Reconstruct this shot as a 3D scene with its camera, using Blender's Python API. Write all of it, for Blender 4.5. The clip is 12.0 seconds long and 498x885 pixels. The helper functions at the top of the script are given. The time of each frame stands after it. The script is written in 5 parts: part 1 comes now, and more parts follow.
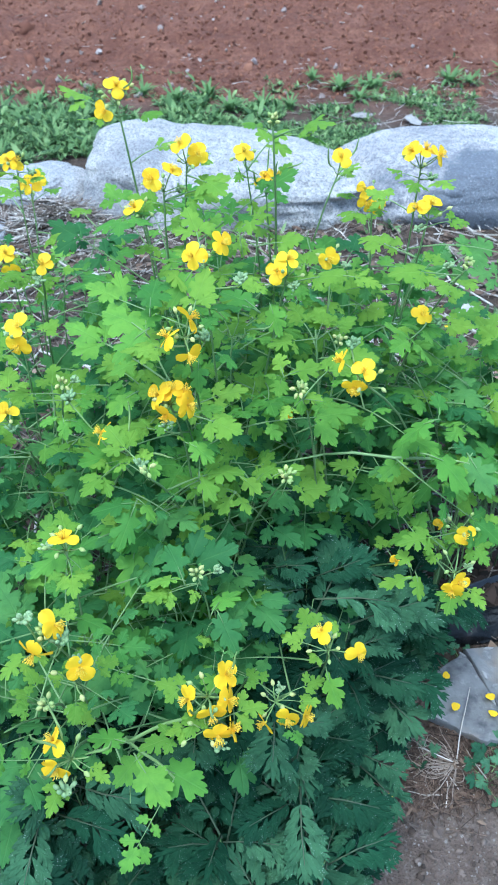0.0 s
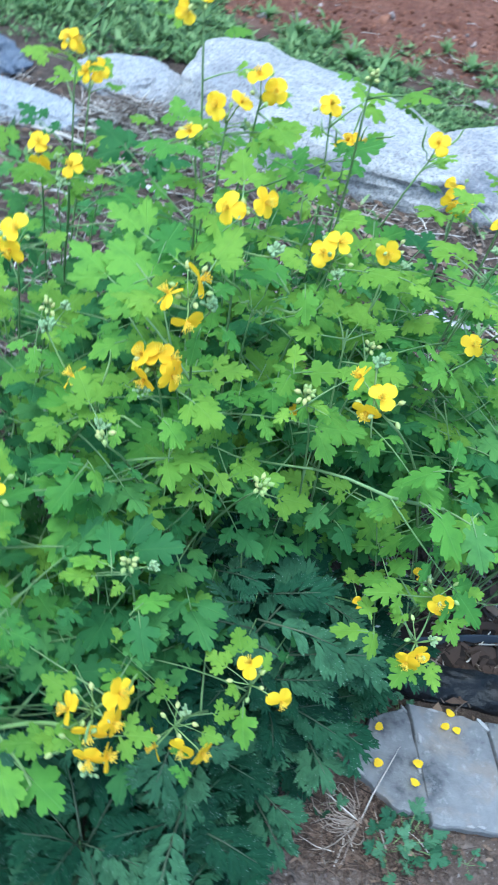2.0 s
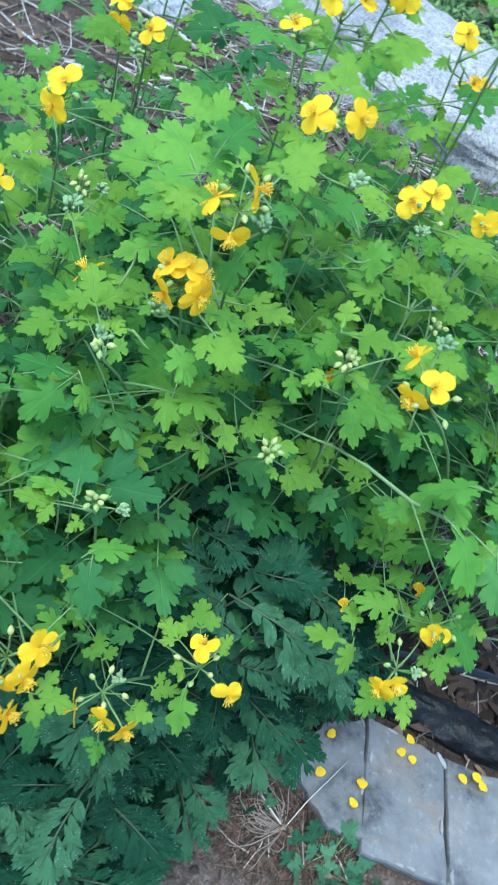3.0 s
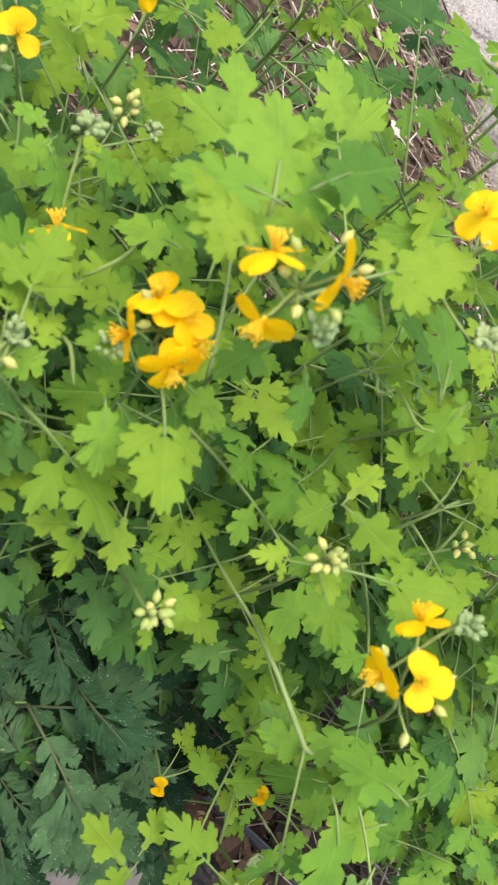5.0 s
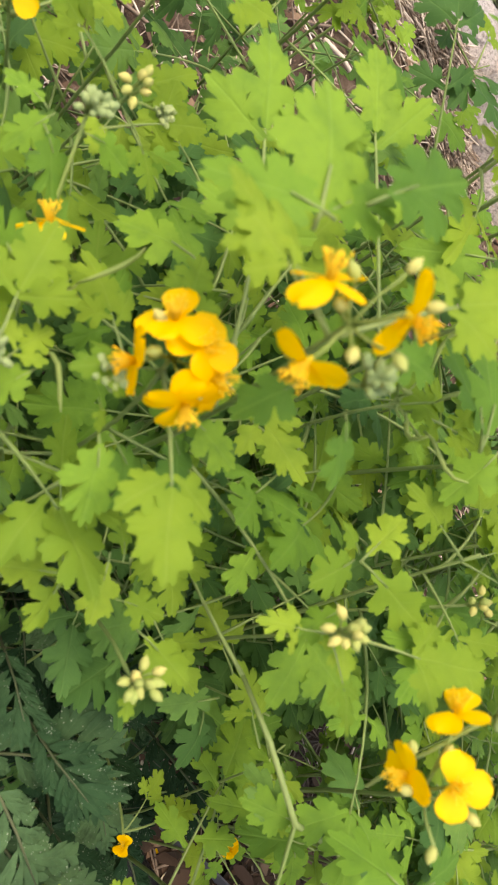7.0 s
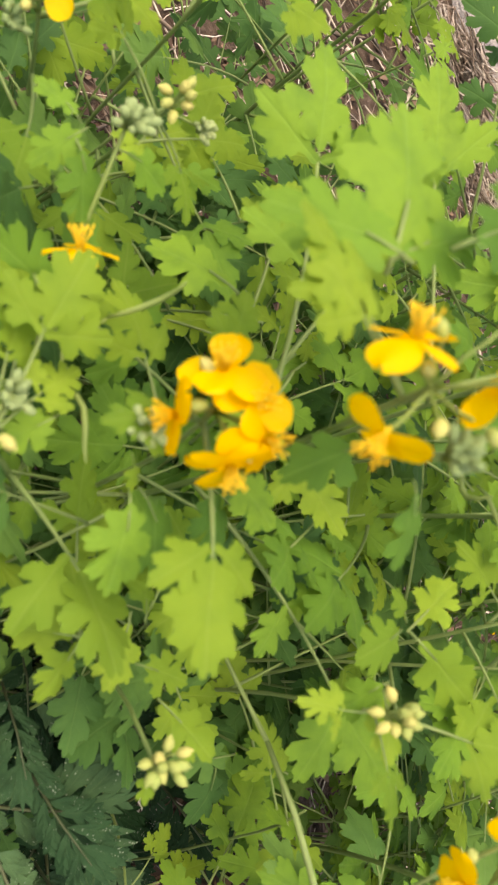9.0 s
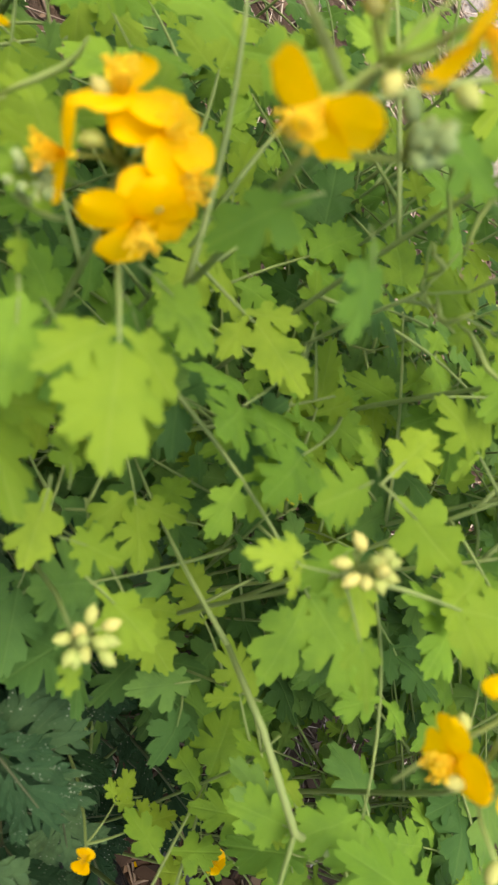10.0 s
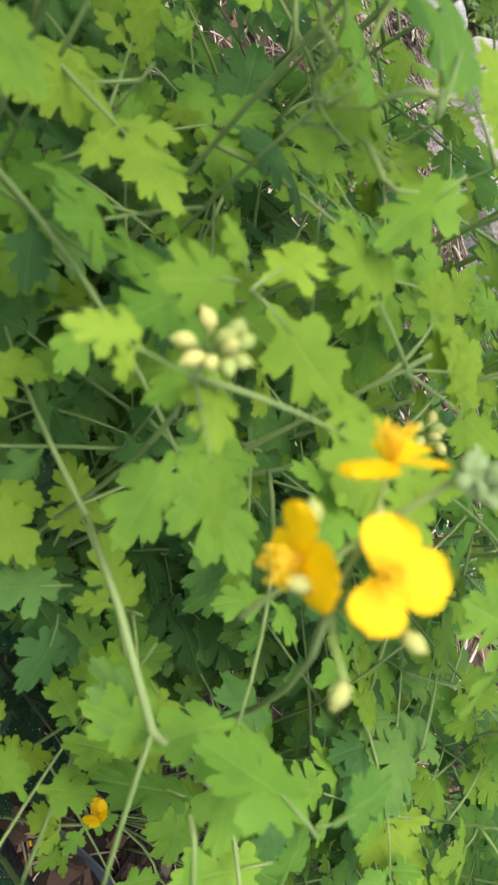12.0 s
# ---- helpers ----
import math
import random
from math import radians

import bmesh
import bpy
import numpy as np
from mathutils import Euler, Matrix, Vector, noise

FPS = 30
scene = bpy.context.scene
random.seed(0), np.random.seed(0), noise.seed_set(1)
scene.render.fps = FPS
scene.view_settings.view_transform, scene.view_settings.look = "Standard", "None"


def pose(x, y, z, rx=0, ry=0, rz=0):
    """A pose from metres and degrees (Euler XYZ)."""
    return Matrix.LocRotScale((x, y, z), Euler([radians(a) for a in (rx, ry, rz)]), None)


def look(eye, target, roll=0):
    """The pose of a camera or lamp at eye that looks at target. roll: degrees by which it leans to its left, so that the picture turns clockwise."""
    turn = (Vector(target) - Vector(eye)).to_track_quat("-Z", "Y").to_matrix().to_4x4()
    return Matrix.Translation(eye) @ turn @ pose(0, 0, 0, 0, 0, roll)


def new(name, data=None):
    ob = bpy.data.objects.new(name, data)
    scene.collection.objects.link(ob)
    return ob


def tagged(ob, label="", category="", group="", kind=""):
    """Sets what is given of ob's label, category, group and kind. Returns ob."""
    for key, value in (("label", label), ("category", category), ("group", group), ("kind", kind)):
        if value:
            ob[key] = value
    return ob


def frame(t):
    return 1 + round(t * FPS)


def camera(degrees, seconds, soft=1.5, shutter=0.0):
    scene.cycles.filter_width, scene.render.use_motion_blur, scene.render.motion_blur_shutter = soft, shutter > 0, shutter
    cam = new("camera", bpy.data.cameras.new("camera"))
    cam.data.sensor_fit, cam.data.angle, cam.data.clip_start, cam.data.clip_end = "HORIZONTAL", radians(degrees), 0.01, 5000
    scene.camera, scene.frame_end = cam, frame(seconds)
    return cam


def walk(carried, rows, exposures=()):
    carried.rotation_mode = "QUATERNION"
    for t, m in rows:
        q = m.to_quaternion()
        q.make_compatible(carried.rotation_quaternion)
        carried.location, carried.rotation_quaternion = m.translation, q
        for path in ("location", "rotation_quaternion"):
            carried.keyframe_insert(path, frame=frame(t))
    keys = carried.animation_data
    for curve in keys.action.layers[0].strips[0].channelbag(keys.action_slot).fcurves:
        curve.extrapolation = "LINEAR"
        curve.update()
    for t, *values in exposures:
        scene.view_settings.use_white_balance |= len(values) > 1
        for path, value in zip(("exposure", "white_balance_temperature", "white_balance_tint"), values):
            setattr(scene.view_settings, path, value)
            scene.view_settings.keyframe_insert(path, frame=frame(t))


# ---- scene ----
cam = camera(33.8, 12.0, 1.6, 0.4)
cam.data.dof.use_dof, cam.data.dof.focus_distance, cam.data.dof.aperture_fstop = True, 0.80, 25
PATH = [
    (0, (-0.006, -0.017, 1.103), (0.018, 1.468, -0.237), -0.3),
    (0.5, (-0.004, -0.005, 1.098), (0.021, 1.479, -0.242), 0.3),
    (1, (0.0, 0.03, 1.083), (0.017, 1.513, -0.258), 2.1),
    (1.5, (0.011, 0.066, 1.075), (0.01, 1.535, -0.283), 6.1),
    (2, (0.025, 0.098, 1.06), (0.012, 1.493, -0.373), 15.6),
    (2.5, (0.041, 0.129, 1.02), (0.005, 1.467, -0.467), 24.6),
    (2.7, (0.039, 0.146, 1.006), (0.009, 1.463, -0.499), 26.5),
    (4.3, (-0.01, 0.333, 0.907), (-0.022, 1.585, -0.652), 54.7),
    (4.5, (-0.018, 0.348, 0.896), (-0.005, 1.602, -0.661), 59.0),
    (5, (-0.022, 0.371, 0.876), (0.04, 1.686, -0.63), 63.9),
    (5.5, (-0.027, 0.376, 0.855), (0.065, 1.728, -0.615), 65.2),
    (6, (-0.037, 0.389, 0.84), (0.068, 1.739, -0.632), 66.5),
    (6.5, (-0.044, 0.396, 0.833), (0.072, 1.756, -0.629), 67.8),
    (8.3, (-0.064, 0.413, 0.803), (0.073, 1.803, -0.627), 70.6),
    (8.5, (-0.062, 0.409, 0.801), (0.053, 1.813, -0.619), 69.5),
    (9, (-0.074, 0.421, 0.793), (0.046, 1.8, -0.651), 70.6),
    (9.5, (-0.038, 0.432, 0.778), (0.086, 1.825, -0.652), 69.9),
    (10, (-0.007, 0.45, 0.751), (0.114, 1.843, -0.679), 68.6),
    (10.5, (0.013, 0.456, 0.753), (0.122, 1.884, -0.643), 67.7),
    (11, (0.032, 0.467, 0.756), (0.157, 1.906, -0.628), 67.8),
    (11.5, (0.05, 0.474, 0.749), (0.202, 1.934, -0.609), 69.9),
    (12, (0.07, 0.48, 0.725), (0.178, 1.954, -0.623), 70.1),
]
walk(cam, [(t, look(eye, target, roll)) for t, eye, target, roll in PATH],
     [(0, 1.32, 4750, -4), (2.0, 1.32, 4700, -5), (2.7, 1.20, 4700, -8), (4.3, 1.31, 6350, 7), (5.3, 1.23, 7500, 10), (6.5, 1.19, 8200, 13), (8.5, 1.19, 8700, 15), (9.8, 1.24, 8400, 13), (10.5, 1.19, 7300, 7), (11.1, 1.19, 6400, 5), (12, 1.29, 7100, 9)])


# ---- light ----
def make_world():
    w = bpy.data.worlds.new("sky")
    w.use_nodes = True
    scene.world = w
    nt = w.node_tree
    sky = nt.nodes.new("ShaderNodeTexSky")
    sky.sky_type = "NISHITA"
    sky.sun_disc = False
    sky.sun_elevation = radians(75)
    sky.sun_rotation = radians(215)
    sky.air_density, sky.dust_density, sky.ozone_density = 1.2, 4.0, 1.0
    nt.links.new(sky.outputs[0], nt.nodes["Background"].inputs[0])
    nt.nodes["Background"].inputs[1].default_value = 0.145
    sun = new("sun", bpy.data.lights.new("sun", "SUN"))
    sun.data.energy, sun.data.angle, sun.data.color = 1.35, radians(40), (1.0, 0.95, 0.88)
    a, e = radians(215), radians(75)
    sun.matrix_basis = look((0, 0, 0), (-math.sin(a) * math.cos(e), -math.cos(a) * math.cos(e), -math.sin(e)))


make_world()

# ---- materials ----
class Nodes:
    """Short hand for building a node tree."""

    def __init__(self, name):
        self.mat = bpy.data.materials.new(name)
        self.mat.use_nodes = True
        self.nt = self.mat.node_tree
        self.bsdf = self.nt.nodes["Principled BSDF"]
        self.out = self.nt.nodes["Material Output"]

    def put(self, socket, value):
        if isinstance(value, bpy.types.NodeSocket):
            self.nt.links.new(value, socket)
        elif value is not None:
            if isinstance(value, tuple) and len(value) == 3 and socket.type == "RGBA":
                value = (*value, 1.0)
            socket.default_value = value

    def set(self, **kw):
        for k, v in kw.items():
            self.put(self.bsdf.inputs[k.replace("_", " ")], v)
        return self

    def coord(self, which="Object"):
        return self.nt.nodes.new("ShaderNodeTexCoord").outputs[which]

    def geo(self, which):
        return self.nt.nodes.new("ShaderNodeNewGeometry").outputs[which]

    def info(self):
        return self.nt.nodes.new("ShaderNodeObjectInfo").outputs["Random"]

    def noise(self, vec, scale, detail=4.0, rough=0.55, dist=0.0):
        n = self.nt.nodes.new("ShaderNodeTexNoise")
        self.put(n.inputs["Vector"], vec)
        for k, v in (("Scale", scale), ("Detail", detail), ("Roughness", rough), ("Distortion", dist)):
            n.inputs[k].default_value = v
        return n.outputs["Fac"]

    def voronoi(self, vec, scale, feature="F1"):
        n = self.nt.nodes.new("ShaderNodeTexVoronoi")
        n.feature = feature
        self.put(n.inputs["Vector"], vec)
        n.inputs["Scale"].default_value = scale
        return n.outputs["Distance"], n.outputs["Color"]

    def math(self, op, a, b=0.0, clamp=False):
        n = self.nt.nodes.new("ShaderNodeMath")
        n.operation, n.use_clamp = op, clamp
        self.put(n.inputs[0], a)
        self.put(n.inputs[1], b)
        return n.outputs[0]

    def ramp(self, fac, *stops):
        n = self.nt.nodes.new("ShaderNodeValToRGB")
        el = n.color_ramp.elements
        while len(el) < len(stops):
            el.new(0.5)
        for e, (p, c) in zip(el, stops):
            e.position = p
            e.color = (c, c, c, 1) if isinstance(c, (int, float)) else (*c, 1)
        self.put(n.inputs[0], fac)
        return n.outputs[0]

    def mix(self, fac, a, b, blend="MIX"):
        n = self.nt.nodes.new("ShaderNodeMix")
        n.data_type, n.blend_type = "RGBA", blend
        self.put(n.inputs[0], fac)
        self.put(n.inputs[6], a)
        self.put(n.inputs[7], b)
        return n.outputs[2]

    def sep(self, vec):
        n = self.nt.nodes.new("ShaderNodeSeparateXYZ")
        self.put(n.inputs[0], vec)
        return n.outputs

    def bump(self, height, strength=0.4, distance=0.002):
        n = self.nt.nodes.new("ShaderNodeBump")
        self.put(n.inputs["Height"], height)
        n.inputs["Strength"].default_value = strength
        n.inputs["Distance"].default_value = distance
        self.put(self.bsdf.inputs["Normal"], n.outputs[0])
        return n.outputs[0]

    def translucent(self, colour, fac):
        t = self.nt.nodes.new("ShaderNodeBsdfTranslucent")
        self.put(t.inputs["Color"], colour)
        m = self.nt.nodes.new("ShaderNodeMixShader")
        self.put(m.inputs[0], fac)
        self.nt.links.new(self.bsdf.outputs[0], m.inputs[1])
        self.nt.links.new(t.outputs[0], m.inputs[2])
        self.nt.links.new(m.outputs[0], self.out.inputs["Surface"])
        return self


def leaf_material(name, dark, mid, light, vein, trans, rough=0.55, spec=0.35, dust=0.0):
    """Leaf blade: veins run by the leaf's own UV, tone by leaf and by patch."""
    n = Nodes(name)
    uv = n.sep(n.coord("UV"))
    obj = n.coord("Object")
    tone = n.math("ADD", n.math("MULTIPLY", n.info(), 0.75), n.math("MULTIPLY", n.noise(obj, 28.0, 3), 0.35))
    col = n.ramp(tone, (0.12, dark), (0.5, mid), (0.98, light))
    fine = n.noise(obj, 420.0, 2)
    col = n.mix(n.math("MULTIPLY", fine, 0.22), col, dark)
    col = n.mix(n.ramp(n.noise(obj, 70.0, 3), (0.45, 0.0), (0.75, 0.55)), col, dark)
    across = n.math("ABSOLUTE", uv[0])
    side = n.math("ABSOLUTE", n.math("SUBTRACT", n.math("FRACT", n.math("MULTIPLY", n.math("SUBTRACT", uv[1], n.math("MULTIPLY", across, 0.42)), 6.0)), 0.5))
    rib = n.ramp(across, (0.015, 1.0), (0.05, 0.0))
    ribs = n.math("MULTIPLY", n.ramp(side, (0.0, 1.0), (0.07, 0.0)), n.ramp(across, (0.3, 0.8), (0.75, 0.0)))
    veins = n.math("MAXIMUM", rib, n.math("MULTIPLY", ribs, 0.6))
    col = n.mix(n.math("MULTIPLY", veins, 0.2), col, vein)
    if dust:
        d, _ = n.voronoi(obj, 420.0)
        fleck = n.math("MULTIPLY", n.ramp(d, (0.16, 1.0), (0.24, 0.0)), n.ramp(n.noise(obj, 60.0, 2), (0.48, 0.0), (0.58, 1.0)))
        col = n.mix(n.math("MULTIPLY", fleck, dust), col, (0.5, 0.55, 0.5))
    n.set(Base_Color=col, Roughness=rough, Specular_IOR_Level=spec)
    n.bump(n.math("SUBTRACT", n.math("MULTIPLY", n.noise(obj, 160.0, 3), 0.6), veins), 0.35, 0.0012)
    return n.translucent(n.mix(0.5, col, (light[0] * 1.5, light[1] * 1.3, light[2]), "MIX"), trans).mat


def plain(name, a, b, scale, rough=0.6, trans=0.0, bump=0.2, spec=0.3, dist=0.0005):
    n = Nodes(name)
    obj = n.coord("Object")
    tone = n.math("ADD", n.math("MULTIPLY", n.info(), 0.5), n.math("MULTIPLY", n.noise(obj, scale, 4), 0.6))
    col = n.ramp(tone, (0.2, a), (0.9, b))
    n.set(Base_Color=col, Roughness=rough, Specular_IOR_Level=spec)
    n.bump(n.noise(obj, scale * 4, 3), bump, dist)
    if trans:
        n.translucent(col, trans)
    return n.mat


def island(name, a, b, c, rough=0.75, trans=0.0):
    """For joined litter and weeds: the tone goes by loose piece."""
    n = Nodes(name)
    tone = n.math("ADD", n.math("MULTIPLY", n.geo("Random Per Island"), 0.85), n.math("MULTIPLY", n.noise(n.coord(), 60.0, 3), 0.2))
    col = n.ramp(tone, (0.1, a), (0.55, b), (0.98, c))
    n.set(Base_Color=col, Roughness=rough, Specular_IOR_Level=0.25)
    if trans:
        n.translucent(col, trans)
    return n.mat


def ground_material():
    n = Nodes("earth")
    p = n.coord("Object")
    xyz = n.sep(p)
    wob = n.math("MULTIPLY", n.math("SUBTRACT", n.noise(p, 3.0, 4), 0.5), 0.5)
    far = n.ramp(n.math("DIVIDE", n.math("ADD", xyz[1], wob), 5.0), (0.57, 0.0), (0.66, 1.0))
    near = n.ramp(n.math("DIVIDE", n.math("ADD", xyz[1], wob), 5.0), (0.09, 1.0), (0.14, 0.0))
    a, b, c = n.noise(p, 5.0, 6), n.noise(p, 45.0, 6, 0.65), n.noise(p, 260.0, 4, 0.6)
    mixd = n.math("ADD", n.math("MULTIPLY", a, 0.35), n.math("ADD", n.math("MULTIPLY", b, 0.45), n.math("MULTIPLY", c, 0.2)))
    field = n.ramp(mixd, (0.32, (0.080, 0.031, 0.020)), (0.5, (0.148, 0.063, 0.040)), (0.70, (0.26, 0.132, 0.084)))
    litter = n.ramp(mixd, (0.3, (0.022, 0.015, 0.011)), (0.5, (0.075, 0.052, 0.038)), (0.72, (0.19, 0.145, 0.115)))
    dirt = n.ramp(mixd, (0.3, (0.06, 0.042, 0.033)), (0.5, (0.135, 0.098, 0.078)), (0.75, (0.27, 0.22, 0.19)))
    col = n.mix(near, n.mix(far, litter, field), dirt)
    d, _ = n.voronoi(p, 130.0)
    speck = n.ramp(d, (0.10, 1.0), (0.16, 0.0))
    keep = n.ramp(n.noise(p, 40.0, 2), (0.52, 0.0), (0.6, 1.0))
    col = n.mix(n.math("MULTIPLY", n.math("MULTIPLY", speck, keep), 0.5), col, (0.30, 0.26, 0.23))
    n.set(Base_Color=col, Roughness=0.93, Specular_IOR_Level=0.2)
    n.bump(n.math("ADD", b, n.math("MULTIPLY", c, 0.5)), 1.0, 0.014)
    return n.mat


def stone_material(name, light, dark, spot, tint, band=()):
    n = Nodes(name)
    p = n.coord("Object")
    a, b, c = n.noise(p, 3.2, 5, 0.6, 0.4), n.noise(p, 26.0, 5), n.noise(p, 170.0, 3, 0.75)
    mid = tuple(0.55 * u + 0.45 * v for u, v in zip(light, dark))
    col = n.ramp(a, (0.36, mid), (0.54, light))
    col = n.mix(n.ramp(n.noise(p, 7.5, 4, 0.6, 0.8), (0.56, 0.0), (0.66, 0.6)), col, mid)
    col = n.mix(n.ramp(b, (0.45, 0.0), (0.70, 0.6)), col, tint)
    col = n.mix(n.ramp(n.noise(p, 55.0, 4, 0.7), (0.40, 0.55), (0.52, 0.0)), col, dark)
    # ragged dark patches: stains, and foot shade painted into the colour
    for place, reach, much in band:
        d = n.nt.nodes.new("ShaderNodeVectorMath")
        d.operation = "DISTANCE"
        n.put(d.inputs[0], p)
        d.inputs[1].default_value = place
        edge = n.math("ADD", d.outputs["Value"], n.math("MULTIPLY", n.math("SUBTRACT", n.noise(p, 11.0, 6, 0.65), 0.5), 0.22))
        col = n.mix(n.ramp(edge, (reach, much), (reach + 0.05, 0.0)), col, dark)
    col = n.mix(n.ramp(c, (0.40, 0.75), (0.48, 0.0)), col, spot)
    col = n.mix(n.ramp(c, (0.58, 0.0), (0.72, 0.3)), col, (0.72, 0.70, 0.68))
    n.set(Base_Color=col, Roughness=0.82, Specular_IOR_Level=0.3)
    n.bump(n.math("ADD", n.math("MULTIPLY", b, 1.2), n.math("MULTIPLY", n.noise(p, 90.0, 4, 0.7), 0.8)), 0.9, 0.010)
    return n.mat


def slate_material():
    n = Nodes("weathered_slate")
    p = n.coord("Object")
    a, b, c = n.noise(p, 9.0, 5, 0.6), n.noise(p, 55.0, 5), n.noise(p, 400.0, 3)
    col = n.ramp(n.math("ADD", n.math("MULTIPLY", a, 0.7), n.math("MULTIPLY", b, 0.3)), (0.40, (0.030, 0.030, 0.034)), (0.48, (0.125, 0.118, 0.116)), (0.68, (0.215, 0.203, 0.198)))
    col = n.mix(n.ramp(n.noise(p, 15.0, 4, 0.6, 0.6), (0.52, 0.0), (0.66, 0.5)), col, (0.22, 0.165, 0.12))
    col = n.mix(n.ramp(n.noise(p, 70.0, 5, 0.7), (0.55, 0.0), (0.70, 0.35)), col, (0.40, 0.39, 0.37))
    col = n.mix(n.math("MULTIPLY", c, 0.3), col, (0.1, 0.1, 0.11))
    n.set(Base_Color=col, Roughness=0.6, Specular_IOR_Level=0.4)
    n.bump(n.math("ADD", b, n.math("MULTIPLY", c, 0.4)), 0.4, 0.003)
    return n.mat


def plastic_material():
    n = Nodes("black_sheet")
    p = n.coord("Object")
    dust = n.ramp(n.noise(p, 30.0, 5), (0.55, 0.0), (0.75, 0.3))
    n.set(Base_Color=n.mix(dust, (0.008, 0.008, 0.009), (0.07, 0.055, 0.045)), Roughness=0.38, Specular_IOR_Level=0.2)
    n.bump(n.noise(p, 40.0, 5, 0.65), 0.9, 0.006)
    return n.mat


LEAF = leaf_material("celandine_leaf", (0.042, 0.125, 0.026), (0.126, 0.270, 0.035), (0.204, 0.355, 0.042), (0.22, 0.39, 0.09), 0.28, 0.62, 0.13)
# older leaves' blue-green; its darkness also stands in for shade under the canopy
OLD_SHADED = leaf_material("old_shaded_leaf", (0.028, 0.088, 0.027), (0.068, 0.172, 0.042), (0.130, 0.255, 0.055), (0.14, 0.26, 0.08), 0.24, 0.62, 0.13)
YOUNG = leaf_material("young_leaf", (0.10, 0.21, 0.026), (0.172, 0.295, 0.033), (0.245, 0.38, 0.045), (0.28, 0.40, 0.10), 0.36, 0.62, 0.13)
SEEDLING = leaf_material("seedling_leaf", (0.022, 0.062, 0.030), (0.062, 0.140, 0.068), (0.125, 0.225, 0.115), (0.15, 0.27, 0.17), 0.18, 0.65, 0.13)
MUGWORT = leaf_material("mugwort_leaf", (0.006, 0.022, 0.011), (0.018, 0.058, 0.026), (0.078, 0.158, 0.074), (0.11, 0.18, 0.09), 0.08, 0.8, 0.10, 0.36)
STEM = plain("stem_green", (0.125, 0.205, 0.062), (0.25, 0.345, 0.13), 60.0, 0.55, 0.15)
STALK = plain("pale_stalk", (0.17, 0.27, 0.07), (0.30, 0.40, 0.14), 60.0, 0.55, 0.2)
MUG_STEM = plain("mugwort_stem", (0.035, 0.06, 0.03), (0.09, 0.11, 0.06), 60.0, 0.6, 0.1)
PETAL = plain("yellow_petal", (0.95, 0.585, 0.006), (0.98, 0.675, 0.014), 90.0, 0.6, 0.45, 0.1)
STAMEN = plain("stamen_yellow", (0.96, 0.68, 0.03), (0.99, 0.80, 0.10), 400.0, 0.6, 0.5)
PISTIL = plain("pistil_green", (0.75, 0.62, 0.05), (0.85, 0.68, 0.07), 300.0, 0.6, 0.4)
BUD = plain("hairy_bud", (0.26, 0.38, 0.11), (0.58, 0.54, 0.20), 150.0, 0.7, 0.2)
YOUNG_BUD = plain("grey_green_bud", (0.17, 0.27, 0.11), (0.36, 0.45, 0.22), 300.0, 0.8, 0.15)
EARTH = ground_material()
# patches above the ground are stains; those at z=0 paint shade round the feet
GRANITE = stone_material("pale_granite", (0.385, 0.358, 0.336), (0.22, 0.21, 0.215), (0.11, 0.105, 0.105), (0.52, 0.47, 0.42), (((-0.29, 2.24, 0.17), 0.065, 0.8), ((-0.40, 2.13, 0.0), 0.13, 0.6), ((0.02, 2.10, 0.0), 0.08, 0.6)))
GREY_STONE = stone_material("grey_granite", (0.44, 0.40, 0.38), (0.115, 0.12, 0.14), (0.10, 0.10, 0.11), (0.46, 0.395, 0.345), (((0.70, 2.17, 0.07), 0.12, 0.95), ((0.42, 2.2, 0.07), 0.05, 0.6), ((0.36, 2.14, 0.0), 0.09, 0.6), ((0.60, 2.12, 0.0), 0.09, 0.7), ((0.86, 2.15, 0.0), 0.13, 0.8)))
BEIGE_STONE = stone_material("beige_granite", (0.36, 0.345, 0.345), (0.20, 0.19, 0.19), (0.11, 0.10, 0.10), (0.42, 0.38, 0.35))
BLUE_STONE = stone_material("blue_grey_stone", (0.135, 0.15, 0.19), (0.075, 0.085, 0.115), (0.05, 0.055, 0.07), (0.19, 0.20, 0.225))
SLAB_STONE = stone_material("pale_slab", (0.33, 0.325, 0.335), (0.19, 0.19, 0.20), (0.11, 0.11, 0.115), (0.40, 0.38, 0.36))
SLATE = slate_material()
BLACK = plastic_material()
FLAKE = plain("pale_stone", (0.17, 0.16, 0.155), (0.30, 0.28, 0.27), 120.0, 0.8, 0.0, 0.4, 0.3, 0.001)
EDGING = plain("blue_grey_plastic", (0.020, 0.024, 0.032), (0.060, 0.068, 0.085), 25.0, 0.45, 0.0, 0.3, 0.4, 0.001)
STRAW = island("dry_straw", (0.050, 0.037, 0.028), (0.22, 0.17, 0.135), (0.66, 0.60, 0.53))
PALE_STALK = plain("bleached_stalk", (0.36, 0.31, 0.26), (0.66, 0.60, 0.53), 40.0, 0.8, 0.0, 0.4)
BROWN_STALK = plain("brown_stalk", (0.11, 0.078, 0.058), (0.24, 0.18, 0.14), 40.0, 0.85, 0.0, 0.4)
CHIPS = island("dead_leaf", (0.035, 0.022, 0.015), (0.095, 0.058, 0.038), (0.21, 0.145, 0.10))
WEED = island("weed_green", (0.045, 0.082, 0.030), (0.130, 0.210, 0.068), (0.27, 0.36, 0.14), 0.7, 0.26)
GRIT = island("grit", (0.07, 0.052, 0.043), (0.14, 0.108, 0.09), (0.27, 0.235, 0.21), 0.9)
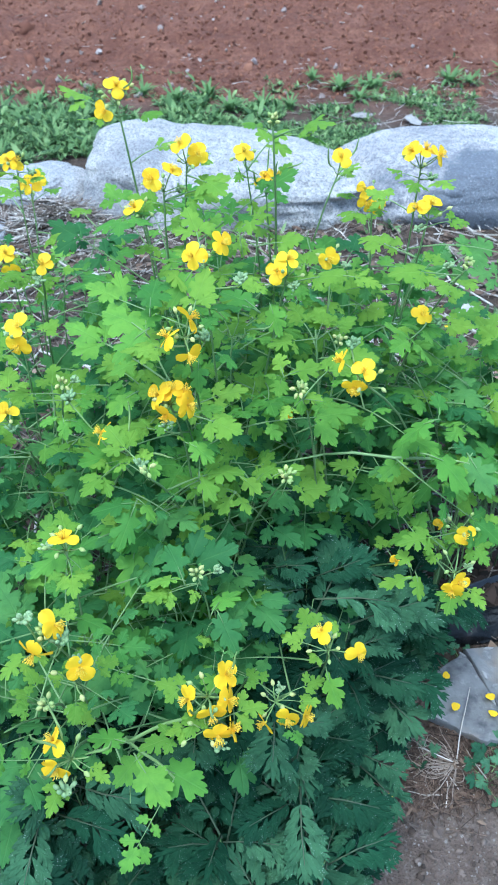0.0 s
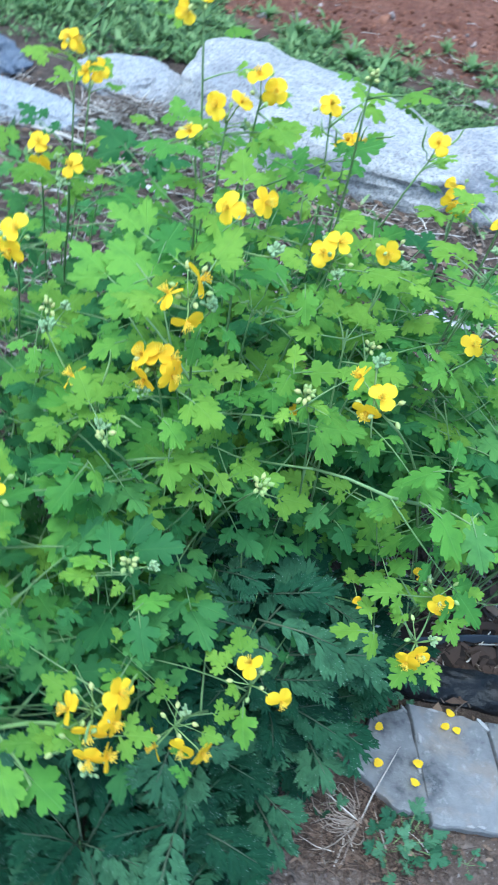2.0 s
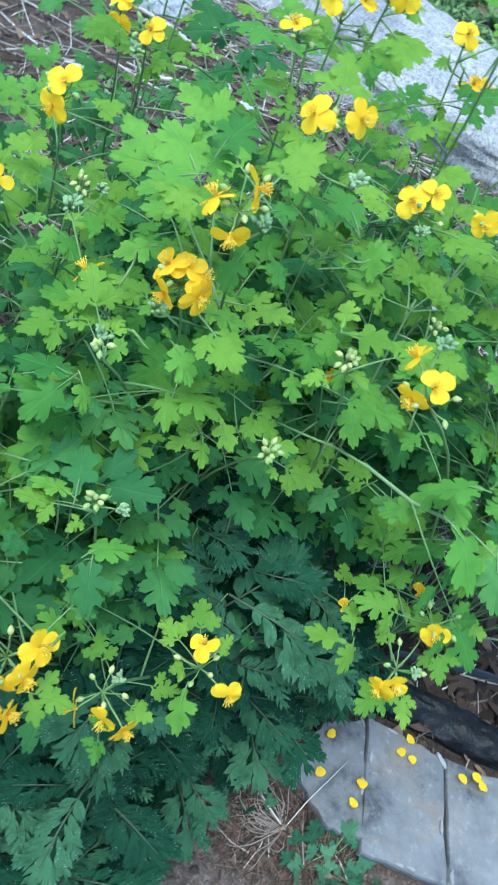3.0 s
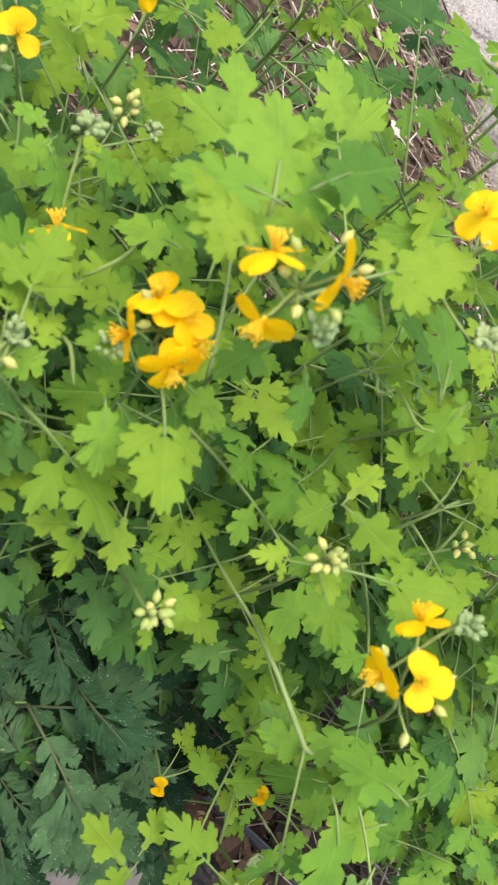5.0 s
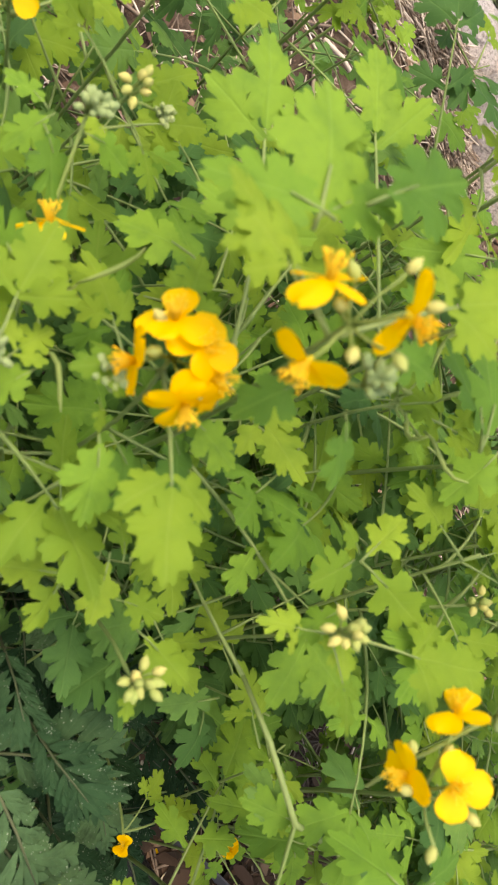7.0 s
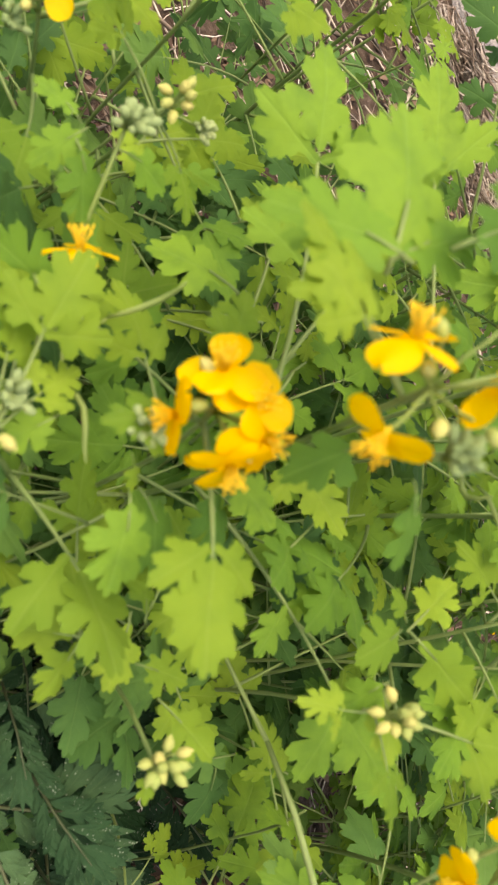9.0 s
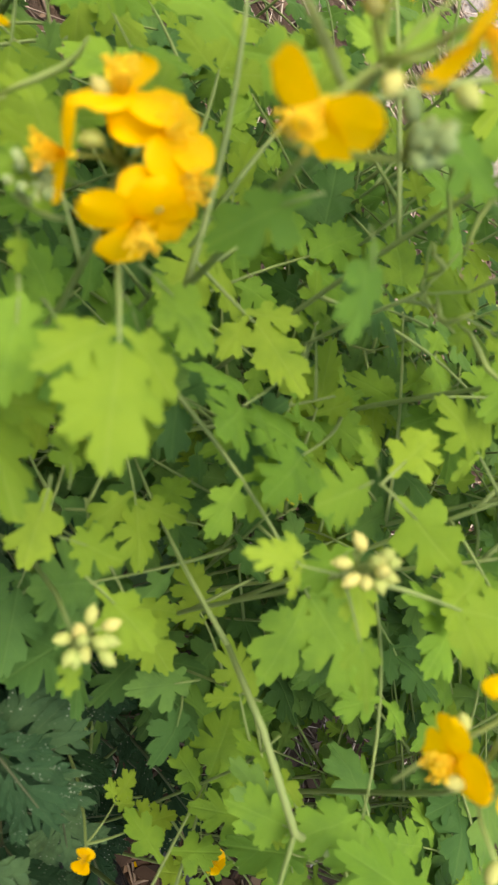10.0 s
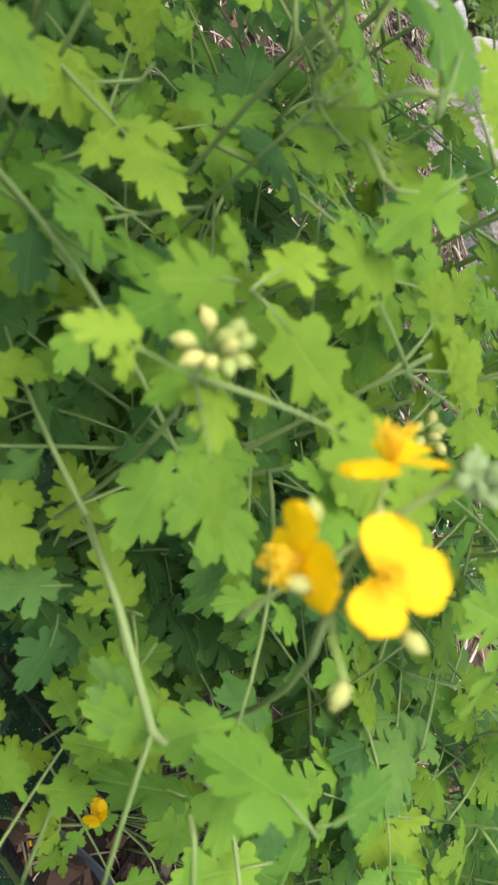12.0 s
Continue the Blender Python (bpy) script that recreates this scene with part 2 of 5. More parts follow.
CRUMB = island("soil_crumb", (0.05, 0.035, 0.027), (0.105, 0.076, 0.060), (0.17, 0.13, 0.108), 0.95)
# bark made near-black to carry the shade of the leaves above it
SHADED_BARK = island("shaded_bark", (0.010, 0.007, 0.005), (0.030, 0.019, 0.014), (0.085, 0.055, 0.040), 0.9)
FIBRE = island("dead_fibre", (0.030, 0.019, 0.013), (0.085, 0.052, 0.036), (0.19, 0.13, 0.095))
ROOT = plain("dry_root", (0.16, 0.115, 0.085), (0.40, 0.32, 0.26), 80.0, 0.85, 0.0)
SCRAP = plain("bleached_leaf", (0.24, 0.215, 0.20), (0.50, 0.465, 0.44), 60.0, 0.8, 0.15, 0.5, 0.2, 0.002)
PEBBLE = island("field_stone", (0.16, 0.11, 0.09), (0.26, 0.20, 0.17), (0.42, 0.36, 0.33), 0.85)
CLOD = island("soil_clod", (0.115, 0.047, 0.029), (0.165, 0.069, 0.041), (0.24, 0.112, 0.068), 0.95)


# ---- mesh helpers ----
class Build:
    """Collects points and faces of one mesh."""

    def __init__(self):
        self.v, self.f, self.m, self.uv = [], [], [], []

    def add(self, verts, faces, slot=0, uv=None):
        o = len(self.v)
        self.v.extend(tuple(p) for p in verts)
        self.f.extend(tuple(o + i for i in f) for f in faces)
        self.m.extend([slot] * len(faces))
        self.uv.extend(uv if uv is not None else [(0.5, 0.5)] * len(verts))
        return self

    def tube(self, pts, radii, sides=6, slot=0, cap=True):
        pts = [Vector(p) for p in pts]
        verts, faces = [], []
        side = None
        for i, p in enumerate(pts):
            d = (pts[min(i + 1, len(pts) - 1)] - pts[max(i - 1, 0)]).normalized()
            if side is None:
                side = d.orthogonal().normalized()
            side = (side - d * side.dot(d)).normalized()
            up = d.cross(side)
            for k in range(sides):
                a = 2 * math.pi * k / sides
                verts.append(p + (side * math.cos(a) + up * math.sin(a)) * radii[i])
        for i in range(len(pts) - 1):
            for k in range(sides):
                a, b = i * sides + k, i * sides + (k + 1) % sides
                faces.append((a, b, b + sides, a + sides))
        if cap:
            faces.append(tuple(range(sides))[::-1])
            faces.append(tuple(range((len(pts) - 1) * sides, len(pts) * sides)))
        return self.add(verts, faces, slot)

    def blob(self, centre, axes, m=None, rings=5, sides=7, slot=0, rough=0.0):
        """A closed rounded body; axes: its three half sizes."""
        m = m or Matrix.Identity(3)
        c = Vector(centre)
        verts, faces = [], []
        seed = Vector((c.x * 71, c.y * 53, c.z * 37))
        for i in range(rings + 1):
            a = math.pi * i / rings
            for k in range(sides):
                b = 2 * math.pi * k / sides
                q = Vector((math.sin(a) * math.cos(b), math.sin(a) * math.sin(b), math.cos(a)))
                s = 1 + rough * noise.noise(q * 1.3 + seed) if rough else 1
                if i in (0, rings) and k:
                    continue
                verts.append(c + m @ Vector((q.x * axes[0] * s, q.y * axes[1] * s, q.z * axes[2] * s)))

        def at(i, k):
            if i == 0:
                return 0
            if i == rings:
                return 1 + (rings - 1) * sides
            return 1 + (i - 1) * sides + k % sides
        for i in range(rings):
            for k in range(sides):
                q = [at(i, k), at(i + 1, k), at(i + 1, k + 1), at(i, k + 1)]
                faces.append(tuple(dict.fromkeys(q)))
        return self.add(verts, faces, slot)

    def mesh(self, name, *mats, smooth=True):
        me = bpy.data.meshes.new(name)
        me.from_pydata(self.v, [], self.f)
        for m in mats:
            me.materials.append(m)
        me.polygons.foreach_set("material_index", self.m)
        me.polygons.foreach_set("use_smooth", [smooth] * len(self.f))
        idx = np.empty(len(me.loops), dtype=np.int32)
        me.loops.foreach_get("vertex_index", idx)
        layer = me.uv_layers.new(name="blade")
        layer.data.foreach_set("uv", np.array(self.uv, dtype=np.float32)[idx].ravel())
        me.update()
        return me


def part(name, mesh, parent, m=None, label=""):
    ob = new(name, mesh)
    ob.parent = parent
    if m is not None:
        ob.matrix_basis = m
    return tagged(ob, label)


rnd = random.Random(7)


def rr(a, b):
    return rnd.uniform(a, b)


# ---- leaves, flowers ----
# lobes of a leaflet of length 1: across, along, radius
TERMINAL = (0, 0.50, 0.15), (0, 0.30, 0.13), (0, 0.68, 0.15), (0, 0.84, 0.165), (0.25, 0.71, 0.115), (0.14, 0.61, 0.10), (0.34, 0.42, 0.130), (0.20, 0.36, 0.10), (0.20, 0.16, 0.085), (0.10, 0.18, 0.08), (0, 0.10, 0.09)
LATERAL = (0, 0.50, 0.15), (0, 0.30, 0.13), (0, 0.68, 0.15), (0, 0.85, 0.155), (0.24, 0.70, 0.12), (0.14, 0.60, 0.10), (0.30, 0.41, 0.125), (0.17, 0.34, 0.10), (0, 0.10, 0.09)


def leaflet(b, at, ang, length, width, shape, r, N=66, fold=0.25, droop=0.3, slot=0):
    """A leaflet whose edge is the outline of its round lobes, with scalloped teeth. shape: the lobes; those off the midrib stand on both sides."""
    ca, sa = math.cos(ang), math.sin(ang)
    twist, wave, ph = r.uniform(-0.3, 0.3), r.uniform(0.012, 0.03), r.uniform(0, 6)
    oy = 0.43
    discs = []
    for x, y, rad in shape:
        for side in ((-1, 1) if x else (1,)):
            k = r.uniform(0.85, 1.12) if x else 1.0
            discs.append((side * x * k, (y + r.uniform(-0.03, 0.03) if x else y) - oy, rad * (r.uniform(0.85, 1.1) if x else 1.0)))

    def place(x, y):
        z = fold * abs(x) * width + twist * x * width - droop * length * y * y - 0.9 * x * x * width + wave * length * math.sin(9 * x + 7 * y + ph)
        X, Y = x * width, y * length
        return (at[0] + X * ca - Y * sa, at[1] + X * sa + Y * ca, at[2] + z)

    def reach(a):
        ux, uy = math.sin(a), math.cos(a)
        d = 0.1
        for x, y, rad in discs:
            p = x * ux + y * uy
            q = p * p - (x * x + y * y - rad * rad)
            if q > 0:
                d = max(d, p + math.sqrt(q))
        return d * (0.87 + 0.17 * abs(math.sin(a * 12.0 + ph)) ** 0.6 if abs(a) < 2.4 else 1.0)
    verts, uvs, faces = [place(0, oy)], [(0.0, oy)], []
    M = N // 3
    for count, f in ((M, 0.5), (N, 1.0)):
        for k in range(count):
            a = 2 * math.pi * k / count - math.pi
            d = reach(a) * f if f == 1 else 0.16
            x, y = math.sin(a) * d, oy + math.cos(a) * d
            verts.append(place(x, y))
            uvs.append((x * 2, y))
    for k in range(M):
        i0, i1, o = 1 + k, 1 + (k + 1) % M, 1 + M + 3 * k
        faces += [(0, i1, i0), (i0, o + 1, o), (i0, o + 2, o + 1), (i0, i1, 1 + M + (3 * k + 3) % N, o + 2)]
    b.add(verts, faces, slot, uvs)


def compound_leaf(seed, size, pairs, mat, stalk=0.03):
    """A pinnate celandine leaf: stalk along +y, blade facing +z; size: length of the end leaflet."""
    r = random.Random(seed)
    b = Build()
    step = size * 1.06
    length = stalk + step * pairs
    arch, sway = r.uniform(0.05, 0.30), r.uniform(-0.15, 0.15)

    def axis(y):
        t = y / length
        return Vector((sway * length * t * t, y, length * (0.15 * t - arch * t * t)))
    b.tube([axis(length * i / 7) for i in range(8)], [0.0011 - 0.0006 * i / 7 for i in range(8)], 5, 1)
    leaflet(b, axis(length), -sway + r.uniform(-0.15, 0.15), size * 1.12, size * r.uniform(0.84, 0.98), TERMINAL, r, 102, 0.2, r.uniform(0.0, 0.4))
    for k in range(pairs):
        y = length - step * (k + 0.12)
        L = size * (0.86 - 0.13 * k) * r.uniform(0.85, 1.1)
        for side in (-1, 1):
            leaflet(b, axis(y + r.uniform(-0.004, 0.004)), -side * r.uniform(0.9, 1.25), L * r.uniform(0.95, 1.15), L * r.uniform(0.74, 0.92), LATERAL, r, 84, 0.2, r.uniform(0.0, 0.4))
    return b.mesh("leaf", mat, STEM)


def mugwort_leaf(seed, length):
    """A deeply cut mugwort leaf with narrow pointed lobes."""
    r = random.Random(seed)
    b = Build()
    b.tube([(0, 0, 0), (0, length * 0.5, 0.05 * length), (0, length * 0.85, 0)], [0.0012, 0.0009, 0.0004], 5, 1)

    def blade(at, ang, L, W, depth):
        pts = [(0, 0), (0.42, 0.28), (0.58, 0.55), (0.30, 0.82), (0, 1.0)]
        verts, uvs = [], []
        for x, y in pts:
            for side in (-1, 0, 1):
                px, py = side * x * W, y * L
                z = 0.10 * abs(px) * 3 - 0.35 * py * py / L - 0.12 * at[1] ** 2 / length
                verts.append((at[0] + px * math.cos(ang) - py * math.sin(ang), at[1] + px * math.sin(ang) + py * math.cos(ang), at[2] + z))
                uvs.append((side, y))
        faces = []
        for i in range(4):
            o = i * 3
            faces += [(o, o + 1, o + 4, o + 3), (o + 1, o + 2, o + 5, o + 4)]
        b.add(verts, faces, 0, uvs)
        if depth:
            for k in range(3):
                for side in (-1, 1):
                    y = L * (0.30 + 0.20 * k)
                    a = ang - side * r.uniform(0.4, 0.8)
                    blade((at[0] - y * math.sin(ang), at[1] + y * math.cos(ang), at[2] - 0.2 * y * y / L), a, L * (0.46 - 0.09 * k), W * 0.62, depth - 1)
    blade((0, length * 0.55, 0.03 * length), r.uniform(-0.1, 0.1), length * 0.48, length * 0.075, 1)
    for k in range(5):
        for side in (-1, 1):
            s = 0.68 - 0.115 * k + r.uniform(-0.03, 0.03)
            blade((0, length * s, 0.04 * length), -side * r.uniform(0.55, 1.0), length * (0.44 - 0.06 * k) * r.uniform(0.75, 1.15), length * r.uniform(0.065, 0.088), 1)
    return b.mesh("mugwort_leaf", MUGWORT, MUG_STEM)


def petal_mesh(seed):
    """A rounded cupped petal with a narrow foot at the origin, along +y, facing +z."""
    r = random.Random(seed)
    b = Build()
    L, W = 0.0128 * r.uniform(0.92, 1.1), 0.0134 * r.uniform(0.9, 1.1)
    n, m = 9, 6
    verts, faces = [], []
    curl, cup = r.uniform(-0.30, 0.10), r.uniform(-0.0012, 0.0022)
    for i in range(n + 1):
        s = i / n
        w = W * (0.36 + 0.64 * math.sin(math.pi / 2 * min(1, s / 0.62)) ** 1.2 if s < 0.62 else math.sqrt(max(0.0, 1 - ((s - 0.62) / 0.385) ** 2)))
        for k in range(m + 1):
            u = 2 * k / m - 1
            verts.append((0.5 * w * u, L * s, cup * u * u * s + L * curl * s * s + 0.0007 * math.sin(4 * u + seed) * s))
    for i in range(n):
        for k in range(m):
            o = i * (m + 1) + k
            faces.append((o, o + 1, o + m + 2, o + m + 1))
    return b.add(verts, faces).mesh("petal", PETAL)


def stamen_mesh(seed):
    """The flower's heart: a green pistil, a ring of yellow stamens and the top of the stalk."""
    r = random.Random(seed)
    b = Build()
    b.tube([(0, 0, -0.002), (0, 0, 0.003), (0.0004, 0, 0.0075)], [0.0010, 0.0009, 0.0005], 5, 1)
    for k in range(26):
        a = 2 * math.pi * k / 26 + r.uniform(-0.1, 0.1)
        h, o = r.uniform(0.0050, 0.0088), r.uniform(0.0015, 0.0050)
        tip = Vector((math.cos(a) * o, math.sin(a) * o, h))
        b.tube([(math.cos(a) * 0.0007, math.sin(a) * 0.0007, 0), tip * 0.6, tip], [0.00016, 0.00018, 0.00022], 3, 0)
        b.blob(tip, (0.00055, 0.00055, 0.0008), None, 3, 4, 0)
    return b.mesh("flower", STAMEN, PISTIL)


def bud_mesh(seed, young=False):
    r = random.Random(seed)
    b = Build()
    if young:
        for k in range(20):
            q = Vector((r.gauss(0, 1), r.gauss(0, 1), abs(r.gauss(0, 1)) + 0.3)).normalized()
            c = q * r.uniform(0.0025, 0.0072)
            m = q.to_track_quat("Z", "Y").to_matrix()
            s = r.uniform(0.8, 1.25)
            b.blob(c, (0.0015 * s, 0.0014 * s, 0.0023 * s), m, 4, 6, 0)
            b.tube([(0, 0, -0.003), c * 0.8], [0.0005, 0.0005], 4, 1)
        return b.mesh("bud_head", YOUNG_BUD, STEM)
    b.blob((0, 0, 0.0028), (0.0022, 0.0022, 0.0031), None, 6, 8, 0, 0.12)
    b.blob((0, 0, 0.0058), (0.0007, 0.0007, 0.0009), None, 3, 5, 0)
    return b.mesh("bud", BUD, STEM)


def pod_mesh(seed):
    r = random.Random(seed)
    b = Build()
    c = r.uniform(-0.5, 0.5)
    pts = [(0.010 * c * math.sin(2.2 * s), 0.004 * math.sin(5 * s + seed), 0.034 * s) for s in (0, 0.2, 0.4, 0.6, 0.8, 1.0)]
    b.tube(pts, [0.0005, 0.0010, 0.0012, 0.0012, 0.0009, 0.0004], 5)
    return b.mesh("seed_pod", STALK)


def single_leaf(seed, mat):
    """One lobed leaflet on a short stalk, 40 mm long."""
    r = random.Random(seed)
    b = Build()
    b.tube([(0, -0.006, -0.002), (0, 0.0, 0), (0, 0.012, 0.001)], [0.0008, 0.0007, 0.0004], 5, 1)
    leaflet(b, Vector((0, 0, 0)), 0, 0.040, 0.040 * r.uniform(0.78, 0.92), TERMINAL if seed % 2 else LATERAL, r, 99, 0.2, r.uniform(0.05, 0.4))
    return b.mesh("leaf", mat, STEM)


SINGLES = [single_leaf(80 + s, LEAF) for s in range(6)]
OLD_SHADED_SINGLES = [single_leaf(70 + s, OLD_SHADED) for s in range(4)]
YOUNG_SINGLES = [single_leaf(90 + s, YOUNG) for s in range(5)]
LEAVES = [compound_leaf(s, 0.033, 2, LEAF, 0.030) for s in range(8)]
OLD_SHADED_LEAVES = [compound_leaf(20 + s, 0.033, 2, OLD_SHADED, 0.030) for s in range(4)]
SEEDLING_LEAVES = [compound_leaf(30 + s, 0.020, 1, SEEDLING, 0.016) for s in range(4)]
SMALL = [compound_leaf(40 + s, 0.027, 1, YOUNG, 0.012) for s in range(6)]
# large leaves sit low, so shade is in their colour
BIG = [compound_leaf(60 + s, 0.039, 2, OLD_SHADED, 0.055) for s in range(6)]
PETALS = [petal_mesh(s) for s in range(5)]
HEARTS = [stamen_mesh(s) for s in range(3)]
BUDS = [bud_mesh(s) for s in range(2)]
YOUNG_BUDS = [bud_mesh(10 + s, True) for s in range(4)]
PODS = [pod_mesh(s) for s in range(4)]
MUGS = [mugwort_leaf(s, 0.095) for s in range(6)]


def oriented(at, way, face=(0, 0, 1), size=1.0):
    """A pose whose y axis runs along way and whose z axis faces face as far as it can."""
    y = Vector(way).normalized()
    z = Vector(face) - y * Vector(face).dot(y)
    z = z.normalized() if z.length > 1e-4 else y.orthogonal().normalized()
    x = y.cross(z)
    m = Matrix((x, y, z)).transposed().to_4x4()
    return Matrix.Translation(at) @ m @ Matrix.Diagonal((size, size, size, 1))


def flower(parent, at, axis, openness=1.0, petals=4, size=1.0):
    """Four petals round the stamens; axis: where the flower faces."""
    q = Vector(axis).to_track_quat("Z", "Y").to_matrix().to_4x4()
    q = Matrix.Translation(at) @ q @ Matrix.Rotation(rr(0, 6.3), 4, "Z") @ Matrix.Scale(size, 4)
    fl = part("flower", rnd.choice(HEARTS), parent, q)
    for k in range(petals):
        turn = Matrix.Rotation(k * math.pi / 2 + rr(-0.22, 0.22), 4, "Z") @ Matrix.Rotation(rr(-0.35, 0.30) + (1 - openness) * 0.7, 4, "X")
        part("petal", rnd.choice(PETALS), fl, turn @ Matrix.Translation((0, 0.0008, 0.0003)))
    return fl


def bend(a, c, b, n=9, wob=0.004):
    a, c, b = Vector(a), Vector(c), Vector(b)
    s0 = rr(0, 9)
    out = []
    for i in range(n + 1):
        s = i / n
        p = a * (1 - s) ** 2 + c * 2 * s * (1 - s) + b * s * s
        w = wob * math.sin(math.pi * s)
        out.append(p + Vector((math.sin(7 * s + s0), math.cos(6 * s + s0), 0)) * w)
    return out


def umbel(plant, top, way, buds, pods=0, young=1, tight=True):
    """A head: stalks that fan out from one point to flowers, buds and pods, with a young bud cluster beside them."""
    ends = []
    count = buds + pods
    axis = Vector(way).normalized()
    side = axis.orthogonal().normalized()
    a0 = rr(0, 6.3)
    for k in range(count):
        a = a0 + 2 * math.pi * k / max(count, 1) + rr(-0.25, 0.25)
        tilt = rr(0.7, 1.35) if not tight else rr(0.1, 1.1)
        d = axis * math.cos(tilt) + (side * math.cos(a) + axis.cross(side) * math.sin(a)) * math.sin(tilt)
        L = rr(0.012, 0.022) if not tight else rr(0.003, 0.0085)
        end = Vector(top) + d * L + Vector((0, 0, 0.004))
        b = Build().tube(bend(top, Vector(top) + d * L * 0.55, end, 4, 0.0005), [0.0007, 0.0006, 0.0006, 0.0006, 0.0006], 5)
        part("flower_stalk", b.mesh("flower_stalk", STALK), plant)
        ends.append((end, d))
    rnd.shuffle(ends)
    for i, (end, d) in enumerate(ends):
        if i < buds:
            part("bud", rnd.choice(BUDS), plant, Matrix.Translation(end) @ (d + Vector((0, 0, rr(-0.8, 0.5)))).to_track_quat("Z", "Y").to_matrix().to_4x4())
        else:
            part("seed_pod", rnd.choice(PODS), plant, Matrix.Translation(end) @ (d + Vector((0, 0, 0.6))).to_track_quat("Z", "Y").to_matrix().to_4x4())
    for k in range(young):
        a = rr(0, 6.3)
        c = Vector(top) + Vector((math.cos(a) * 0.020, math.sin(a) * 0.020, -0.004))
        b = Build().tube(bend(Vector(top) - axis * 0.01, Vector(top), c, 3, 0), [0.0007] * 4, 5)
        part("bud_stalk", b.mesh("bud_stalk", STALK), plant)
        part("bud_head", rnd.choice(YOUNG_BUDS), plant, Matrix.Translation(c) @ Matrix.Rotation(rr(0, 6), 4, "Z"), "pale grey-green hairy bud head")


def overgrown(p):
    """Where mugwort fills the front of the bed, and celandine bears no low leaves."""
    if p.y < 0.43 and p.z < (0.42 if p.y < 0.38 else 0.36):
        return True
    return 0.0 < p.x < 0.22 and 0.42 < p.y < 0.70 and p.z < (0.50 if p.y < 0.64 and p.x < 0.12 else 0.46 if p.y < 0.64 else 0.38) or 0.13 < p.x < 0.25 and 0.64 < p.y < 0.77 and p.z < 0.40


def crowded(p, d):
    """Whether a leaf at p along d would reach into the mugwort or over the bare tiles."""
    d = Vector((d.x, d.y, 0)).normalized()
    tips = [p + d * k for k in (0.05, 0.10, 0.16)]
    return any(map(overgrown, tips[:2])) or any(q.x > 0.27 and q.y < (0.82 if q.z < 0.27 else 0.69) for q in tips)


def grow_stem(plant, foot, top, thick=0.0021, leaves=5, low=0.35, young=2, free=False):
    """A leafy stem from the crown at foot to top, with leaves that turn round it."""
    foot, top = Vector(foot), Vector(top)
    h = top.z - foot.z
    ctrl = foot.lerp(top, 0.35) + Vector((0, 0, h * 0.32))
    pts = bend(foot, ctrl, top, 10)
    n = len(pts)
    b = Build().tube(pts, [thick * (1 - 0.5 * i / (n - 1)) for i in range(n)], 6)
    part("stem", b.mesh("stem", STEM), plant)
    way = (pts[-1] - pts[-2]).normalized()
    a = rr(0, 6.3)
    for k in range(leaves):
        s = low + (0.97 - low) * k / max(leaves - 1, 1)
        i = min(int(s * (n - 1)), n - 2)
        p = pts[i].lerp(pts[i + 1], s * (n - 1) - i)
        a += 2.4 + rr(-0.4, 0.4)
        d = Vector((math.cos(a), math.sin(a), rr(0.05, 0.55)))
        at = plant.location + p
        if k < leaves - 1 and at.y + 0.05 * d.y < 0.80 and at.z > 0.60:
            continue
        if at.x + 0.08 * d.x > 0.27 and at.y + 0.08 * d.y < 0.69 or not free and crowded(at, d) or free and at.y + 0.1 * d.y < 0.46 and at.z < 0.34:
            continue
        front = plant.location.y < 0.62
        pool, size = (LEAVES, rr(0.92, 1.28)) if s < 0.82 or front and rnd.random() < 0.5 else (SMALL if young else LEAVES, rr(0.85, 1.25))
        # darker leaves prevail low down and in front, putting canopy shade into colour
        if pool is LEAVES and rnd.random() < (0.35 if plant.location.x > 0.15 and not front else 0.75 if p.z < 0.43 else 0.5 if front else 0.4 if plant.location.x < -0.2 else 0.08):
            pool = OLD_SHADED_LEAVES
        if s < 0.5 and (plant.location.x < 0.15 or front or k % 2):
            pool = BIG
        if front and s >= 0.82:
            size *= 0.62
        if at.y + 0.1 * d.y < 0.42:
            size *= 0.78
        face = Vector((rr(-0.4, 0.4), rr(-0.65, 0.15), 1))
        part("leaf", rnd.choice(pool), plant, oriented(p, d, face, size))
    return way


# ---- ground and stones ----
def spaced(lo, hi, step, end):
    """Even steps from lo to hi that then widen out to +-end."""
    core = list(np.arange(lo, hi + step / 2, step))
    grow, out = step, []
    x = hi
    while x < end:
        grow *= 1.35
        x += grow
        out.append(x)
    back, grow, x = [], step, lo
    while x > -end:
        grow *= 1.35
        x -= grow
        back.append(x)
    return back[::-1] + core + out


def ground_height(x, y):
    p = Vector((x, y, 0.0))
    z = 0.012 * noise.noise(p * 3.0) + 0.006 * noise.noise(p * 14.0)
    if abs(x) < 6 and -1 < y < 8:
        z += 0.003 * noise.noise(p * 45.0)
        f = min(1.0, max(0.0, (y - 3.1) / 0.25))
        z += f * (0.030 * noise.noise(p * 6.0) + 0.020 * noise.noise(p * 19.0) + 0.009 * noise.noise(p * 40.0) + 0.03 * math.sin((y - 3.1) * 8.5) * min(1, (y - 3.1) * 2))
    return z


